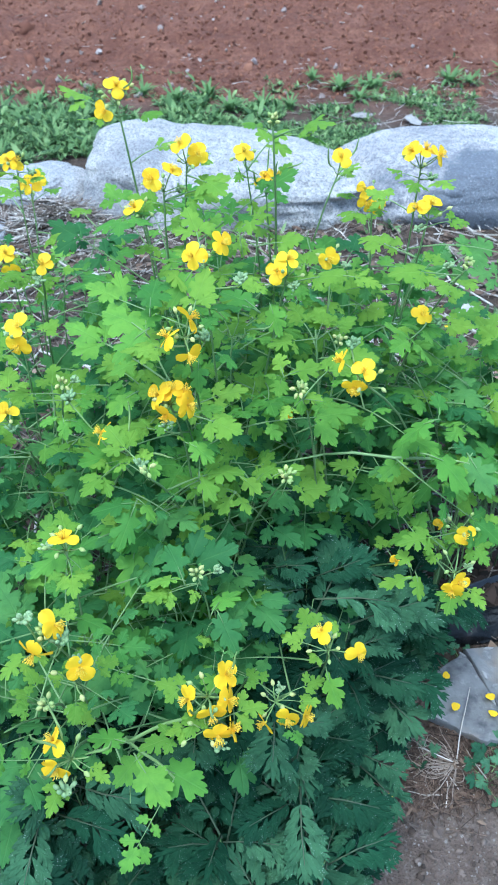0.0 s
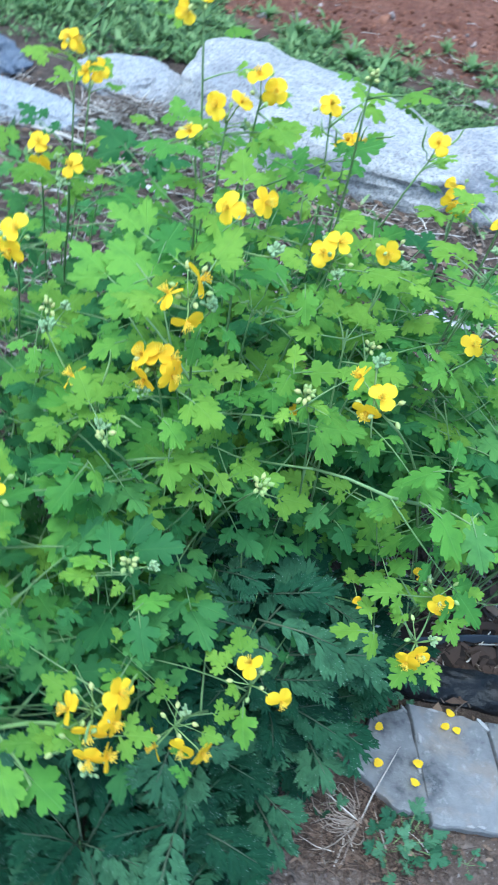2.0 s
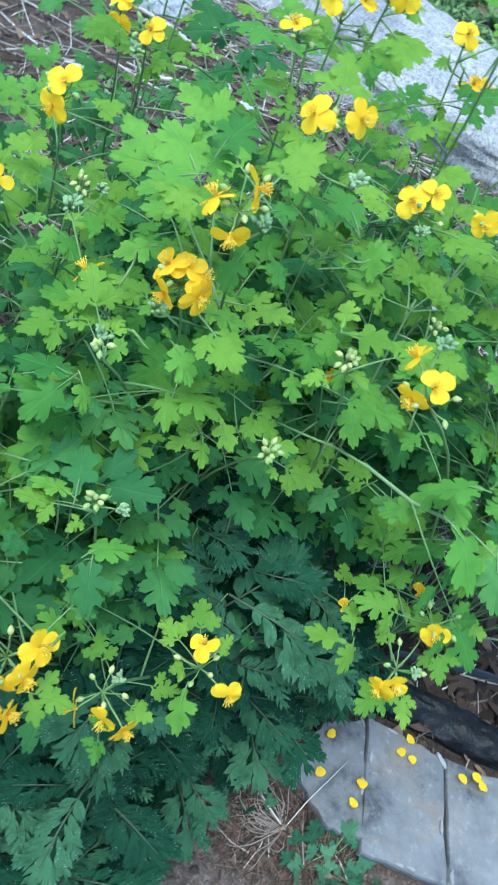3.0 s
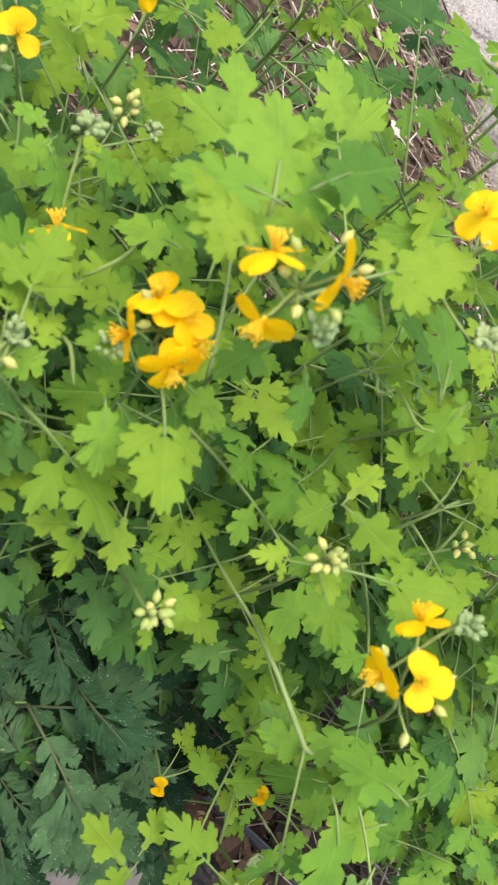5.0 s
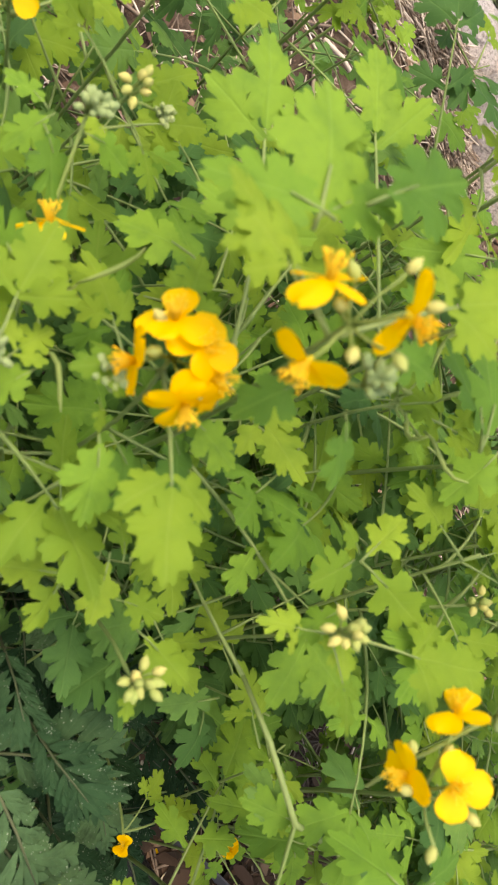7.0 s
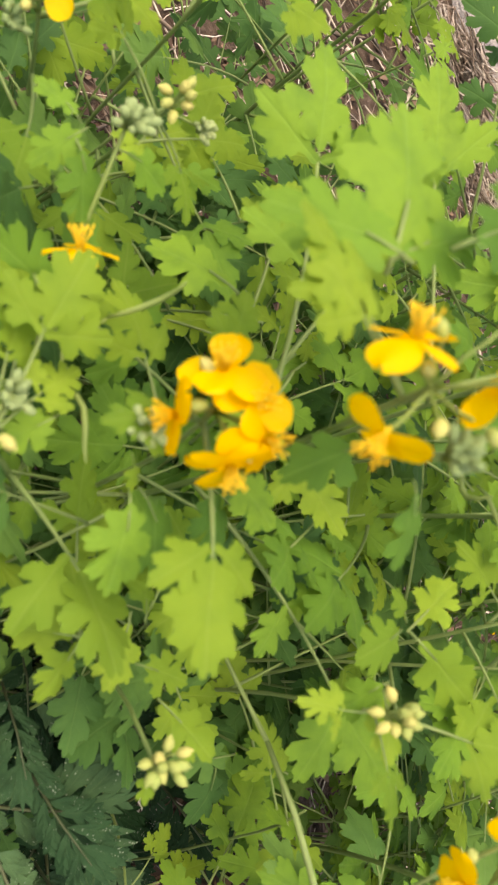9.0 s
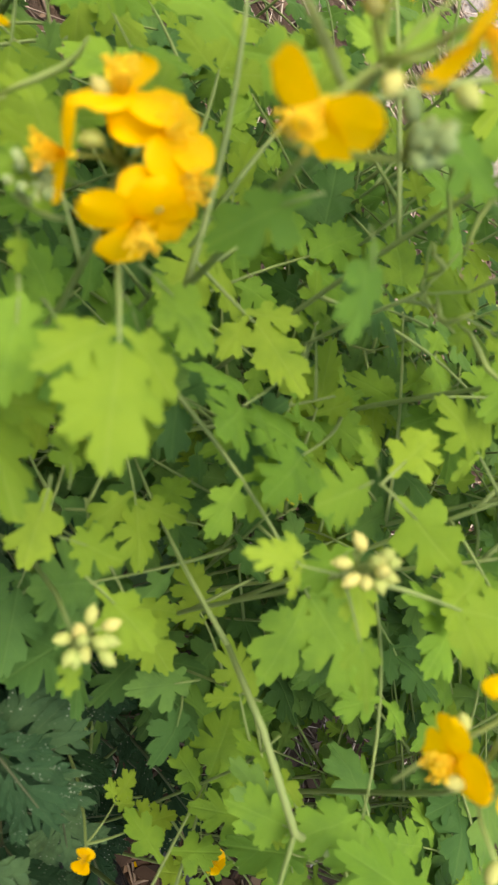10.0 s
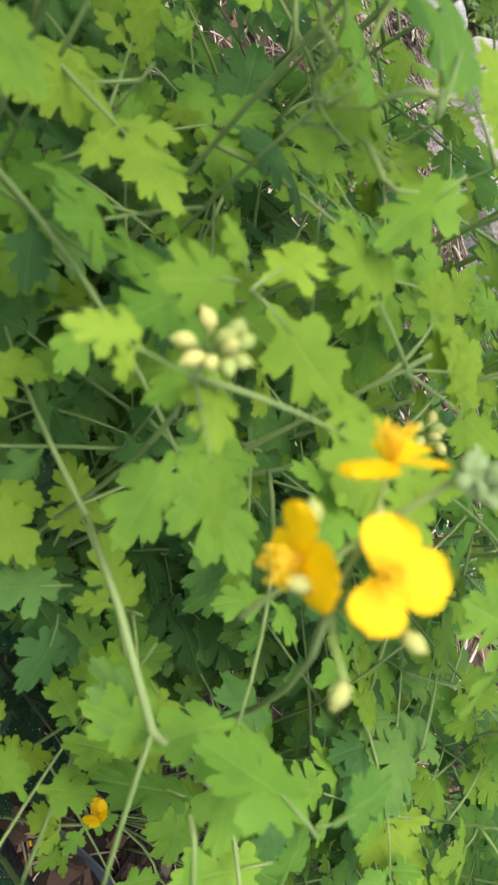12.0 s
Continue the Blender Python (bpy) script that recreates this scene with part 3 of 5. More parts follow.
def make_ground():
    xs, ys = spaced(-1.6, 1.6, 0.022, 600), spaced(0.0, 5.2, 0.022, 600)
    verts = [(x, y, ground_height(x, y)) for y in ys for x in xs]
    n = len(xs)
    faces = [(j * n + i, j * n + i + 1, (j + 1) * n + i + 1, (j + 1) * n + i) for j in range(len(ys) - 1) for i in range(n - 1)]
    b = Build()
    b.add(verts, faces)
    tagged(new("ground", b.mesh("ground", EARTH)), "brown garden earth, bare and tilled beyond the stones", "ground", kind="structure")


make_ground()


def rock(name, mat, x0, x1, y0, y1, heights, seed, label, rough=0.03, square=0.72):
    """A boulder half sunk in the ground. heights: its crest from one end to the other."""
    b = Build()
    R, S = 64, 110
    cx, cy, ax, ay = (x0 + x1) / 2, (y0 + y1) / 2, (x1 - x0) / 2, (y1 - y0) / 2
    r = random.Random(seed)
    cuts = []
    for _ in range(11):
        n = Vector((r.gauss(0, 1), r.gauss(0, 1), r.gauss(0.2, 0.7))).normalized()
        cuts.append((n, r.uniform(0.80, 1.0)))
    verts = []
    for i in range(R + 1):
        th = math.pi * 0.72 * i / R
        for k in range(S):
            ph = 2 * math.pi * k / S
            q = Vector((math.sin(th) * math.cos(ph), math.sin(th) * math.sin(ph), math.cos(th)))
            e = Vector([math.copysign(abs(c) ** square, c) for c in q])
            for n, far in cuts:
                m = e.dot(n)
                if m > far:
                    e -= n * (m - far) * 0.6
            u = (e[0] + 1) / 2 * (len(heights) - 1)
            j = max(0, min(int(u), len(heights) - 2))
            f = u - j
            f = f * f * (3 - 2 * f)
            h = heights[j] * (1 - f) + heights[j + 1] * f
            s = Vector((seed * 3.1, seed * 1.7, seed))
            fine = min(1.0, ax / 0.4)
            d = rough * noise.noise(q * 2.1 + s) + rough * 0.45 * noise.noise(q * 5.3 + s) + fine * fine * (0.010 * (0.4 - abs(noise.noise(q * 4.5 + s))) + 0.005 * noise.noise(q * 11 + s) + 0.004 * noise.noise(q * 25 + s))
            fold = 0.004 * abs(noise.noise(q * 6.0 - s))
            verts.append((cx + e[0] * (ax + d), cy + e[1] * (ay + d), e[2] * h * (1 + d * 1.5) - fold))
    faces = [(i * S + k, (i + 1) * S + k, (i + 1) * S + (k + 1) % S, i * S + (k + 1) % S) for i in range(R) for k in range(S)]
    b.add(verts, faces)
    tagged(new(name, b.mesh(name, mat)), label, "boulder", "boulders along the bed")


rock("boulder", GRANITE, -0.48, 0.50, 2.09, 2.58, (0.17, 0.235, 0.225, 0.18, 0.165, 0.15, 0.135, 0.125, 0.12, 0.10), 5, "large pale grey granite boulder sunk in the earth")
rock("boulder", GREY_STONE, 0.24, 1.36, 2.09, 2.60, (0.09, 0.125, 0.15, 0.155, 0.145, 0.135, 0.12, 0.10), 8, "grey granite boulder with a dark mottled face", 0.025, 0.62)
rock("boulder", BEIGE_STONE, -0.77, -0.42, 2.24, 2.50, (0.03, 0.055, 0.066, 0.062), 14, "small grey granite stone wedged beside the large boulder", 0.02)
rock("boulder", SLAB_STONE, -1.10, -0.64, 2.00, 2.18, (0.03, 0.036, 0.038, 0.03), 21, "low flat pale grey stone slab by the straw", 0.015, 0.5)
rock("boulder", BLUE_STONE, -1.30, -0.87, 2.17, 2.40, (0.11, 0.10, 0.085, 0.05), 25, "dark blue-grey boulder at the end of the row", 0.03)


def slab(corners, z, tilt, seed, label):
    """A broken thin stone tile with chipped edges."""
    r = random.Random(seed)
    ring = []
    n = len(corners)
    for i in range(n):
        a, c = Vector(corners[i]), Vector(corners[(i + 1) % n])
        for k in range(7):
            p = a.lerp(c, k / 7)
            ring.append(p + Vector((r.uniform(-1, 1), r.uniform(-1, 1))) * (0.0022 if k else 0.001))
    c = sum(ring, Vector((0, 0))) / len(ring)
    b = Build()
    N = len(ring)
    verts = []
    for scale, h in ((1.0, -0.007), (1.0, 0.004), (0.975, 0.0072), (0.6, 0.0085), (0.25, 0.0078)):
        for p in ring:
            q = c + (p - c) * scale
            verts.append((q.x, q.y, z + h + tilt[0] * (q.x - c.x) + tilt[1] * (q.y - c.y) + 0.002 * noise.noise(Vector((q.x * 30, q.y * 30, seed)))))
    faces = [tuple(range(N))[::-1]]
    for i in range(4):
        for k in range(N):
            faces.append((i * N + k, i * N + (k + 1) % N, (i + 1) * N + (k + 1) % N, (i + 1) * N + k))
    faces.append(tuple(range(4 * N, 5 * N)))
    b.add(verts, faces)
    ob = new("stone_tile", b.mesh("stone_tile", SLATE, smooth=False))
    for k in range(6):
        i = r.randrange(N)
        at = c + (ring[i] - c) * r.uniform(0.90, 0.97)
        along = (ring[(i + 1) % N] - ring[i - 1]).normalized()
        L, W = r.uniform(0.005, 0.016), r.uniform(0.0015, 0.004)
        fb = Build()
        top = []
        for q in range(7):
            a = 2 * math.pi * q / 7
            k1, k2 = math.cos(a) * L * r.uniform(0.7, 1.1), math.sin(a) * W * r.uniform(0.6, 1.2)
            x, y = at.x + along.x * k1 - along.y * k2, at.y + along.y * k1 + along.x * k2
            top.append((x, y, z + 0.0085 + tilt[0] * (x - c.x) + tilt[1] * (y - c.y)))
        fb.add([(x, y, h - 0.004) for x, y, h in top] + [(x, y, h + 0.0012) for x, y, h in top], [tuple(range(7, 14))] + [(q, (q + 1) % 7, 7 + (q + 1) % 7, 7 + q) for q in range(7)])
        part("flake", fb.mesh("flake", FLAKE, smooth=False), ob, None, "pale broken stone flake")
    return tagged(ob, label, "stone tile", "stone tiles edging the bed")


slab([(0.262, 0.590), (0.335, 0.545), (0.3780, 0.556), (0.3310, 0.692), (0.284, 0.662)], 0.016, (0.05, 0.02), 1, "weathered grey stone tile with fallen yellow petals")
slab([(0.3795, 0.541), (0.494, 0.560), (0.446, 0.702), (0.3325, 0.694)], 0.018, (-0.03, 0.05), 2, "broken grey stone tile stained with brown earth")
slab([(0.499, 0.545), (0.612, 0.560), (0.575, 0.722), (0.450, 0.706)], 0.018, (0.04, 0.03), 3, "grey stone tile with a blackened patch")
slab([(0.622, 0.56), (0.735, 0.575), (0.705, 0.735), (0.585, 0.725)], 0.017, (-0.02, 0.04), 4, "grey stone tile lying beside its neighbour on the earth")


def black_sheet():
    """Crumpled black sheet laid along the back of the tiles."""
    b = Build()
    pts = []
    nx, ny = 110, 26
    for j in range(ny + 1):
        for i in range(nx + 1):
            u, v = i / nx, j / ny
            x = 0.285 + 0.58 * u
            a = math.pi * (v * 1.1 - 0.05)
            y = 0.741 + 0.055 * u - math.cos(a) * (0.029 + 0.011 * noise.noise(Vector((x * 9, 0, 1))))
            z = 0.004 + math.sin(a) * (0.026 + 0.016 * noise.noise(Vector((x * 14, v * 2, 4)))) + 0.010 * abs(noise.noise(Vector((x * 32 + v * 3, v * 7, 2)))) + 0.003 * noise.noise(Vector((x * 90, v * 14, 2)))
            pts.append((x, y, max(z, 0.0)))
    faces = [(j * (nx + 1) + i, j * (nx + 1) + i + 1, (j + 1) * (nx + 1) + i + 1, (j + 1) * (nx + 1) + i) for j in range(ny) for i in range(nx)]
    b.add(pts, faces)
    tagged(new("black_sheet", b.mesh("black_sheet", BLACK)), "crumpled black plastic sheet behind the stone tiles", "plastic sheet")


black_sheet()


def plastic_edging():
    """A thin upright strip of dark plastic that leans back behind the bark."""
    b = Build()
    n = 40
    pts = []
    for i in range(n + 1):
        u = i / n
        x = 0.34 + 0.56 * u
        y = 0.797 + 0.17 * u + 0.006 * math.sin(9 * u)
        for dy, z in ((0.0, -0.01), (0.006, 0.030), (0.0085, 0.030), (0.004, -0.01)):
            pts.append((x, y + dy, z + 0.004 * noise.noise(Vector((x * 8, dy, 3)))))
    faces = [(i * 4 + k, i * 4 + 4 + k, i * 4 + 4 + (k + 1) % 4, i * 4 + (k + 1) % 4) for i in range(n) for k in range(4)]
    faces += [(0, 1, 2, 3), tuple(4 * n + k for k in (3, 2, 1, 0))]
    b.add(pts, faces)
    tagged(new("plastic_edging", b.mesh("plastic_edging", EDGING, smooth=False)), "dark blue-grey plastic edging strip behind the bark", "edging strip")


plastic_edging()


# ---- litter, clods, weeds ----
def litter(name, mat, count, where, length, thick, flat, label, category, seed):
    """Dry stalks and scraps strewn over the earth."""
    r = random.Random(seed)
    b = Build()
    for _ in range(count):
        x, y = where(r)
        L, a = length * r.uniform(0.3, 1.3), r.uniform(0, math.pi)
        z = ground_height(x, y) + r.uniform(0.001, 0.014)
        d = Vector((math.cos(a), math.sin(a), r.uniform(-0.12, 0.18)))
        c = Vector((x, y, z))
        if flat:
            w = Vector((-d.y, d.x, r.uniform(-0.5, 0.5))) * L * r.uniform(0.2, 0.5)
            k = Vector((0, 0, r.uniform(0.0, 0.3) * L))
            v = [c - d * L, c - d * L * 0.3 + w + k, c + d * L * 0.5 + w * 0.8, c + d * L, c + d * L * 0.4 - w + k * 0.5, c - d * L * 0.4 - w * 0.8]
            b.add(v, [(0, 1, 5), (1, 2, 4, 5), (2, 3, 4)])
        else:
            t = thick * r.uniform(0.5, 1.5)
            s = Vector((-d.y, d.x, 0)) * L * r.uniform(-0.12, 0.12)
            b.tube([c - d * L / 2, c + s, c + d * L / 2], [t, t * 0.9, t * 0.5], 4, 0, False)
    tagged(new(name, b.mesh(name, mat, smooth=not flat)), label, category, kind="stuff")


litter("dry_straw", STRAW, 3900, lambda r: (r.triangular(-2.0, 2.0, 0.1), r.uniform(0.75, 2.3)), 0.13, 0.0014, False, "pale dry straw and dead stalks strewn on the earth", "straw", 1)
litter("dead_fibres", FIBRE, 1500, lambda r: (r.gauss(0.27, 0.06), r.gauss(0.525, 0.030)), 0.055, 0.0006, False, "matted brown dead fibres lying before the stone tiles", "dead grass", 2)
litter("dry_straw", STRAW, 110, lambda r: (r.gauss(0.27, 0.07), r.gauss(0.52, 0.035)), 0.05, 0.0006, False, "fine dry straw lying before the stone tiles", "straw", 26)
litter("dry_straw", STRAW, 520, lambda r: (r.triangular(-0.2, 1.7, 1.2), r.uniform(2.70, 3.3)), 0.09, 0.0009, False, "dry straw lying among the weeds", "straw", 3)
litter("straw_bits", STRAW, 420, lambda r: (r.uniform(-1.6, 1.6), 3.2 + 1.6 * r.random() ** 1.5), 0.035, 0.0011, False, "short bits of pale straw scattered on the tilled soil", "straw", 33)
litter("dead_leaves", CHIPS, 5600, lambda r: (r.triangular(-2.0, 2.0, 0.1), r.uniform(0.6, 2.3)), 0.016, 0, True, "brown dead leaves and chips on the earth", "dead leaves", 4)
litter("bark_scraps", SHADED_BARK, 620, lambda r: (r.uniform(0.30, 0.85), r.uniform(0.755, 0.90)), 0.022, 0, True, "bark scraps heaped behind the black sheet, coloured dark for shade", "bark", 25)
litter("dead_stalks", STRAW, 190, lambda r: (r.triangular(-1.8, 1.8, -0.1), r.uniform(1.0, 2.2)), 0.26, 0.0036, False, "thick pale dead stalks lying on the earth", "dead stalks", 15)
litter("dead_leaves", CHIPS, 650, lambda r: (r.gauss(0.28, 0.08), r.gauss(0.53, 0.04)), 0.006, 0, True, "small brown dead leaves before the stone tiles", "dead leaves", 5)


def straw_heap(x, y, height, reach, count, seed):
    """A heap of thin brown straw swept against the stones."""
    r = random.Random(seed)
    b = Build()
    for _ in range(count):
        px, py = r.gauss(x, reach), r.gauss(y, reach * 0.55)
        k = math.exp(-((px - x) ** 2 + ((py - y) / 0.55) ** 2) / (2 * reach * reach))
        c = Vector((px, py, ground_height(px, py) + height * k * r.uniform(0.55, 1.0) + 0.003))
        a = r.uniform(0, math.pi)
        d = Vector((math.cos(a), math.sin(a) * 0.7, r.uniform(-0.35, 0.35))) * r.uniform(0.02, 0.075)
        side = Vector((-d.y, d.x, 0)) * r.uniform(-0.3, 0.3)
        t = r.uniform(0.0006, 0.0019)
        b.tube([c - d, c + side, c + d], [t, t, t * 0.6], 4, 0, False)
    tagged(new("straw_heap", b.mesh("straw_heap", STRAW)), "heap of thin brown straw swept against the boulders", "straw", kind="stuff")


straw_heap(-0.50, 2.11, 0.085, 0.07, 800, 41)
straw_heap(-0.34, 2.02, 0.04, 0.06, 500, 42)
for x0, y0, x1, y1, thick, mat, label in (
        (-0.735, 1.980, -0.563, 1.951, 0.0052, PALE_STALK, "thick bleached dead stalk lying on the earth"),
        (-0.626, 2.019, -0.543, 2.066, 0.0050, PALE_STALK, "short bleached dead stalk lying on the earth"),
        (-0.605, 2.110, -0.566, 2.014, 0.0036, PALE_STALK, "bleached dead stalk leaning on the straw heap"),
        (-0.424, 2.113, -0.299, 1.968, 0.0055, BROWN_STALK, "thick brown dead stalk lying before the boulder"),
        (-0.476, 2.246, -0.426, 2.074, 0.0042, PALE_STALK, "bleached dead stalk leaning on the straw heap"),
        (-0.560, 1.755, -0.488, 1.804, 0.0048, PALE_STALK, "short bleached dead stalk lying on the earth"),
        (-0.150, 1.900, 0.060, 1.935, 0.0040, BROWN_STALK, "brown dead stalk lying before the boulder")):
    c0, c1 = Vector((x0, y0, ground_height(x0, y0) + thick + 0.012)), Vector((x1, y1, ground_height(x1, y1) + thick + 0.004))
    mid = c0.lerp(c1, 0.5) + Vector((0.004, 0.006, 0.004))
    tagged(new("dead_stalk", Build().tube([c0, c0.lerp(mid, 0.6), mid, mid.lerp(c1, 0.5), c1], [thick, thick * 0.9, thick * 0.95, thick * 0.85, thick * 0.8], 7).mesh("dead_stalk", mat)), label, "dead stalk", "dead stalks on the earth")


def clods(name, mat, count, where, size, label, category, seed, sink=0.3, soft=False):
    r = random.Random(seed)
    b = Build()
    for _ in range(count):
        x, y = where(r)
        s = size * r.uniform(0.3, 1.0) ** 2 * 1.6
        m = Euler((r.uniform(0, 6), r.uniform(0, 6), r.uniform(0, 6))).to_matrix()
        b.blob((x, y, ground_height(x, y) + s * sink), (s, s * r.uniform(0.6, 1), s * r.uniform(0.5, 0.9)), m, 5, 8, 0, 0.9)
    tagged(new(name, b.mesh(name, mat, smooth=soft)), label, category, kind="stuff")


clods("soil_clods", CLOD, 12000, lambda r: (r.uniform(-2.0, 2.0), 3.12 + 2.3 * r.random() ** 1.2), 0.0068, "lumps of red-brown tilled soil", "soil", 6, 0.2, True)
clods("soil_clods", CLOD, 90, lambda r: (r.uniform(-1.8, 1.8), 3.12 + 2.0 * r.random() ** 1.3), 0.026, "large clods of red-brown tilled soil", "soil", 16, -0.35, True)
clods("field_stones", PEBBLE, 420, lambda r: (r.uniform(-2.0, 2.0), 3.1 + 2.0 * r.random() ** 1.6), 0.0105, "small pale stones lying on the tilled soil", "stones", 7)
clods("soil_crumbs", CRUMB, 1500, lambda r: (r.uniform(0.0, 0.75), r.uniform(0.28, 0.60)), 0.0042, "brown soil crumbs on the bare earth", "soil", 18, 0.0, True)
clods("gravel", GRIT, 6000, lambda r: (r.uniform(0.0, 0.75), r.uniform(0.28, 0.60)), 0.0017, "fine brown crumbs and grit on the bare earth", "gravel", 8, 0.1)


def blade(b, foot, way, L, W, droop, slot=0):
    d = Vector(way).normalized()
    s = d.cross(Vector((0, 0, 1)))
    s = s.normalized() if s.length > 1e-3 else Vector((1, 0, 0))
    v = []
    for t, w in ((0, 0.25), (0.35, 1.0), (0.7, 0.85), (1.0, 0.05)):
        p = Vector(foot) + d * L * t - Vector((0, 0, droop * L * t * t))
        v += [p - s * W * w * 0.5, p + Vector((0, 0, -0.12 * W * w)), p + s * W * w * 0.5]
    b.add(v, [(i * 3 + k, i * 3 + k + 1, i * 3 + k + 4, i * 3 + k + 3) for i in range(3) for k in range(2)], slot)


def carpet(name, count, where, size, label, seed):
    """Low weeds and grass too small to count."""
    r = random.Random(seed)
    b = Build()
    for _ in range(count):
        x, y = where(r)
        z = ground_height(x, y)
        s = size * (0.45 + 1.3 * r.random() ** 2)
        for k in range(r.randint(4, 8)):
            a = r.uniform(0, 6.3)
            blade(b, (x, y, z), (math.cos(a), math.sin(a), r.uniform(0.3, 1.8)), s * r.uniform(0.6, 1.2), s * r.uniform(0.10, 0.26), r.uniform(0.1, 0.6))
    tagged(new(name, b.mesh(name, WEED)), label, "weeds", kind="stuff")


def patchy(r, x0, x1, y, s, cut):
    """A place in a band, more often where the growth is thick."""
    while True:
        p = (r.uniform(x0, x1), r.gauss(y, s))
        if noise.noise(Vector((p[0] * 4.5, p[1] * 6, 3))) > cut:
            return p


carpet("low_weeds", 5200, lambda r: patchy(r, -1.7, -0.1, 2.86, 0.17, -0.12), 0.028, "dense low green weeds behind the boulders", 11)
carpet("low_weeds", 3000, lambda r: patchy(r, -0.3, 0.85, 2.74, 0.10, -0.15), 0.023, "fine low green weeds close behind the boulders", 12)
carpet("low_weeds", 700, lambda r: patchy(r, -0.3, 0.75, 3.08, 0.09, 0.06), 0.026, "low green weeds on the edge of the tilled soil", 17)
carpet("low_weeds", 650, lambda r: patchy(r, 0.6, 1.7, 2.95, 0.2, 0.05), 0.028, "sparse weeds among dry straw", 13)
carpet("upright_weeds", 1100, lambda r: patchy(r, -1.6, 0.15, 2.84, 0.15, -0.2), 0.052, "taller fine-leaved green weeds behind the boulders", 19)
carpet("low_weeds", 120, lambda r: (r.uniform(-0.9, 0.9), r.uniform(1.3, 2.1)), 0.04, "sparse grass sprouting through the straw", 14)


def rosette(name, at, size, leaves, width, seed, label, category, group, rise=(0.3, 1.2), mat=None):
    """A weed: lance-shaped leaves that spring from one crown, each a part."""
    r = random.Random(seed)
    plant = tagged(new(name), label, category, group)
    plant.location = at
    for k in range(leaves):
        b = Build()
        a = 2.4 * k + r.uniform(-0.3, 0.3)
        blade(b, (0, 0, 0), (math.cos(a), math.sin(a), r.uniform(*rise)), size * r.uniform(0.7, 1.15), size * width * r.uniform(0.8, 1.2), r.uniform(0.2, 0.7))
        part("leaf", b.mesh("leaf", mat or WEED), plant)


rw = random.Random(21)
for k, (x, y) in enumerate(((0.30, 3.28), (0.52, 3.22), (0.40, 3.20), (0.83, 3.26), (0.90, 3.22), (0.10, 3.05), (0.20, 3.04), (1.05, 3.30), (-0.10, 3.15), (-0.22, 3.10), (0.46, 3.10), (-0.35, 3.2), (-0.02, 3.0))):
    rosette("weed", (x, y, ground_height(x, y)), rw.uniform(0.07, 0.11), rw.randint(24, 34), 0.11, 100 + k, "leafy green weed on the edge of the tilled soil", "weed", "weeds behind the boulders", (0.7, 2.2))
for k in range(60):
    x, y = rw.uniform(-1.3, 0.1), rw.uniform(2.68, 3.12)
    rosette("weed", (x, y, ground_height(x, y)), rw.uniform(0.045, 0.08), rw.randint(16, 24), 0.13, 200 + k, "low leafy green weed behind the boulders", "weed", "weeds behind the boulders", (0.5, 2.0))


# ---- celandine and mugwort ----
HEADS = []


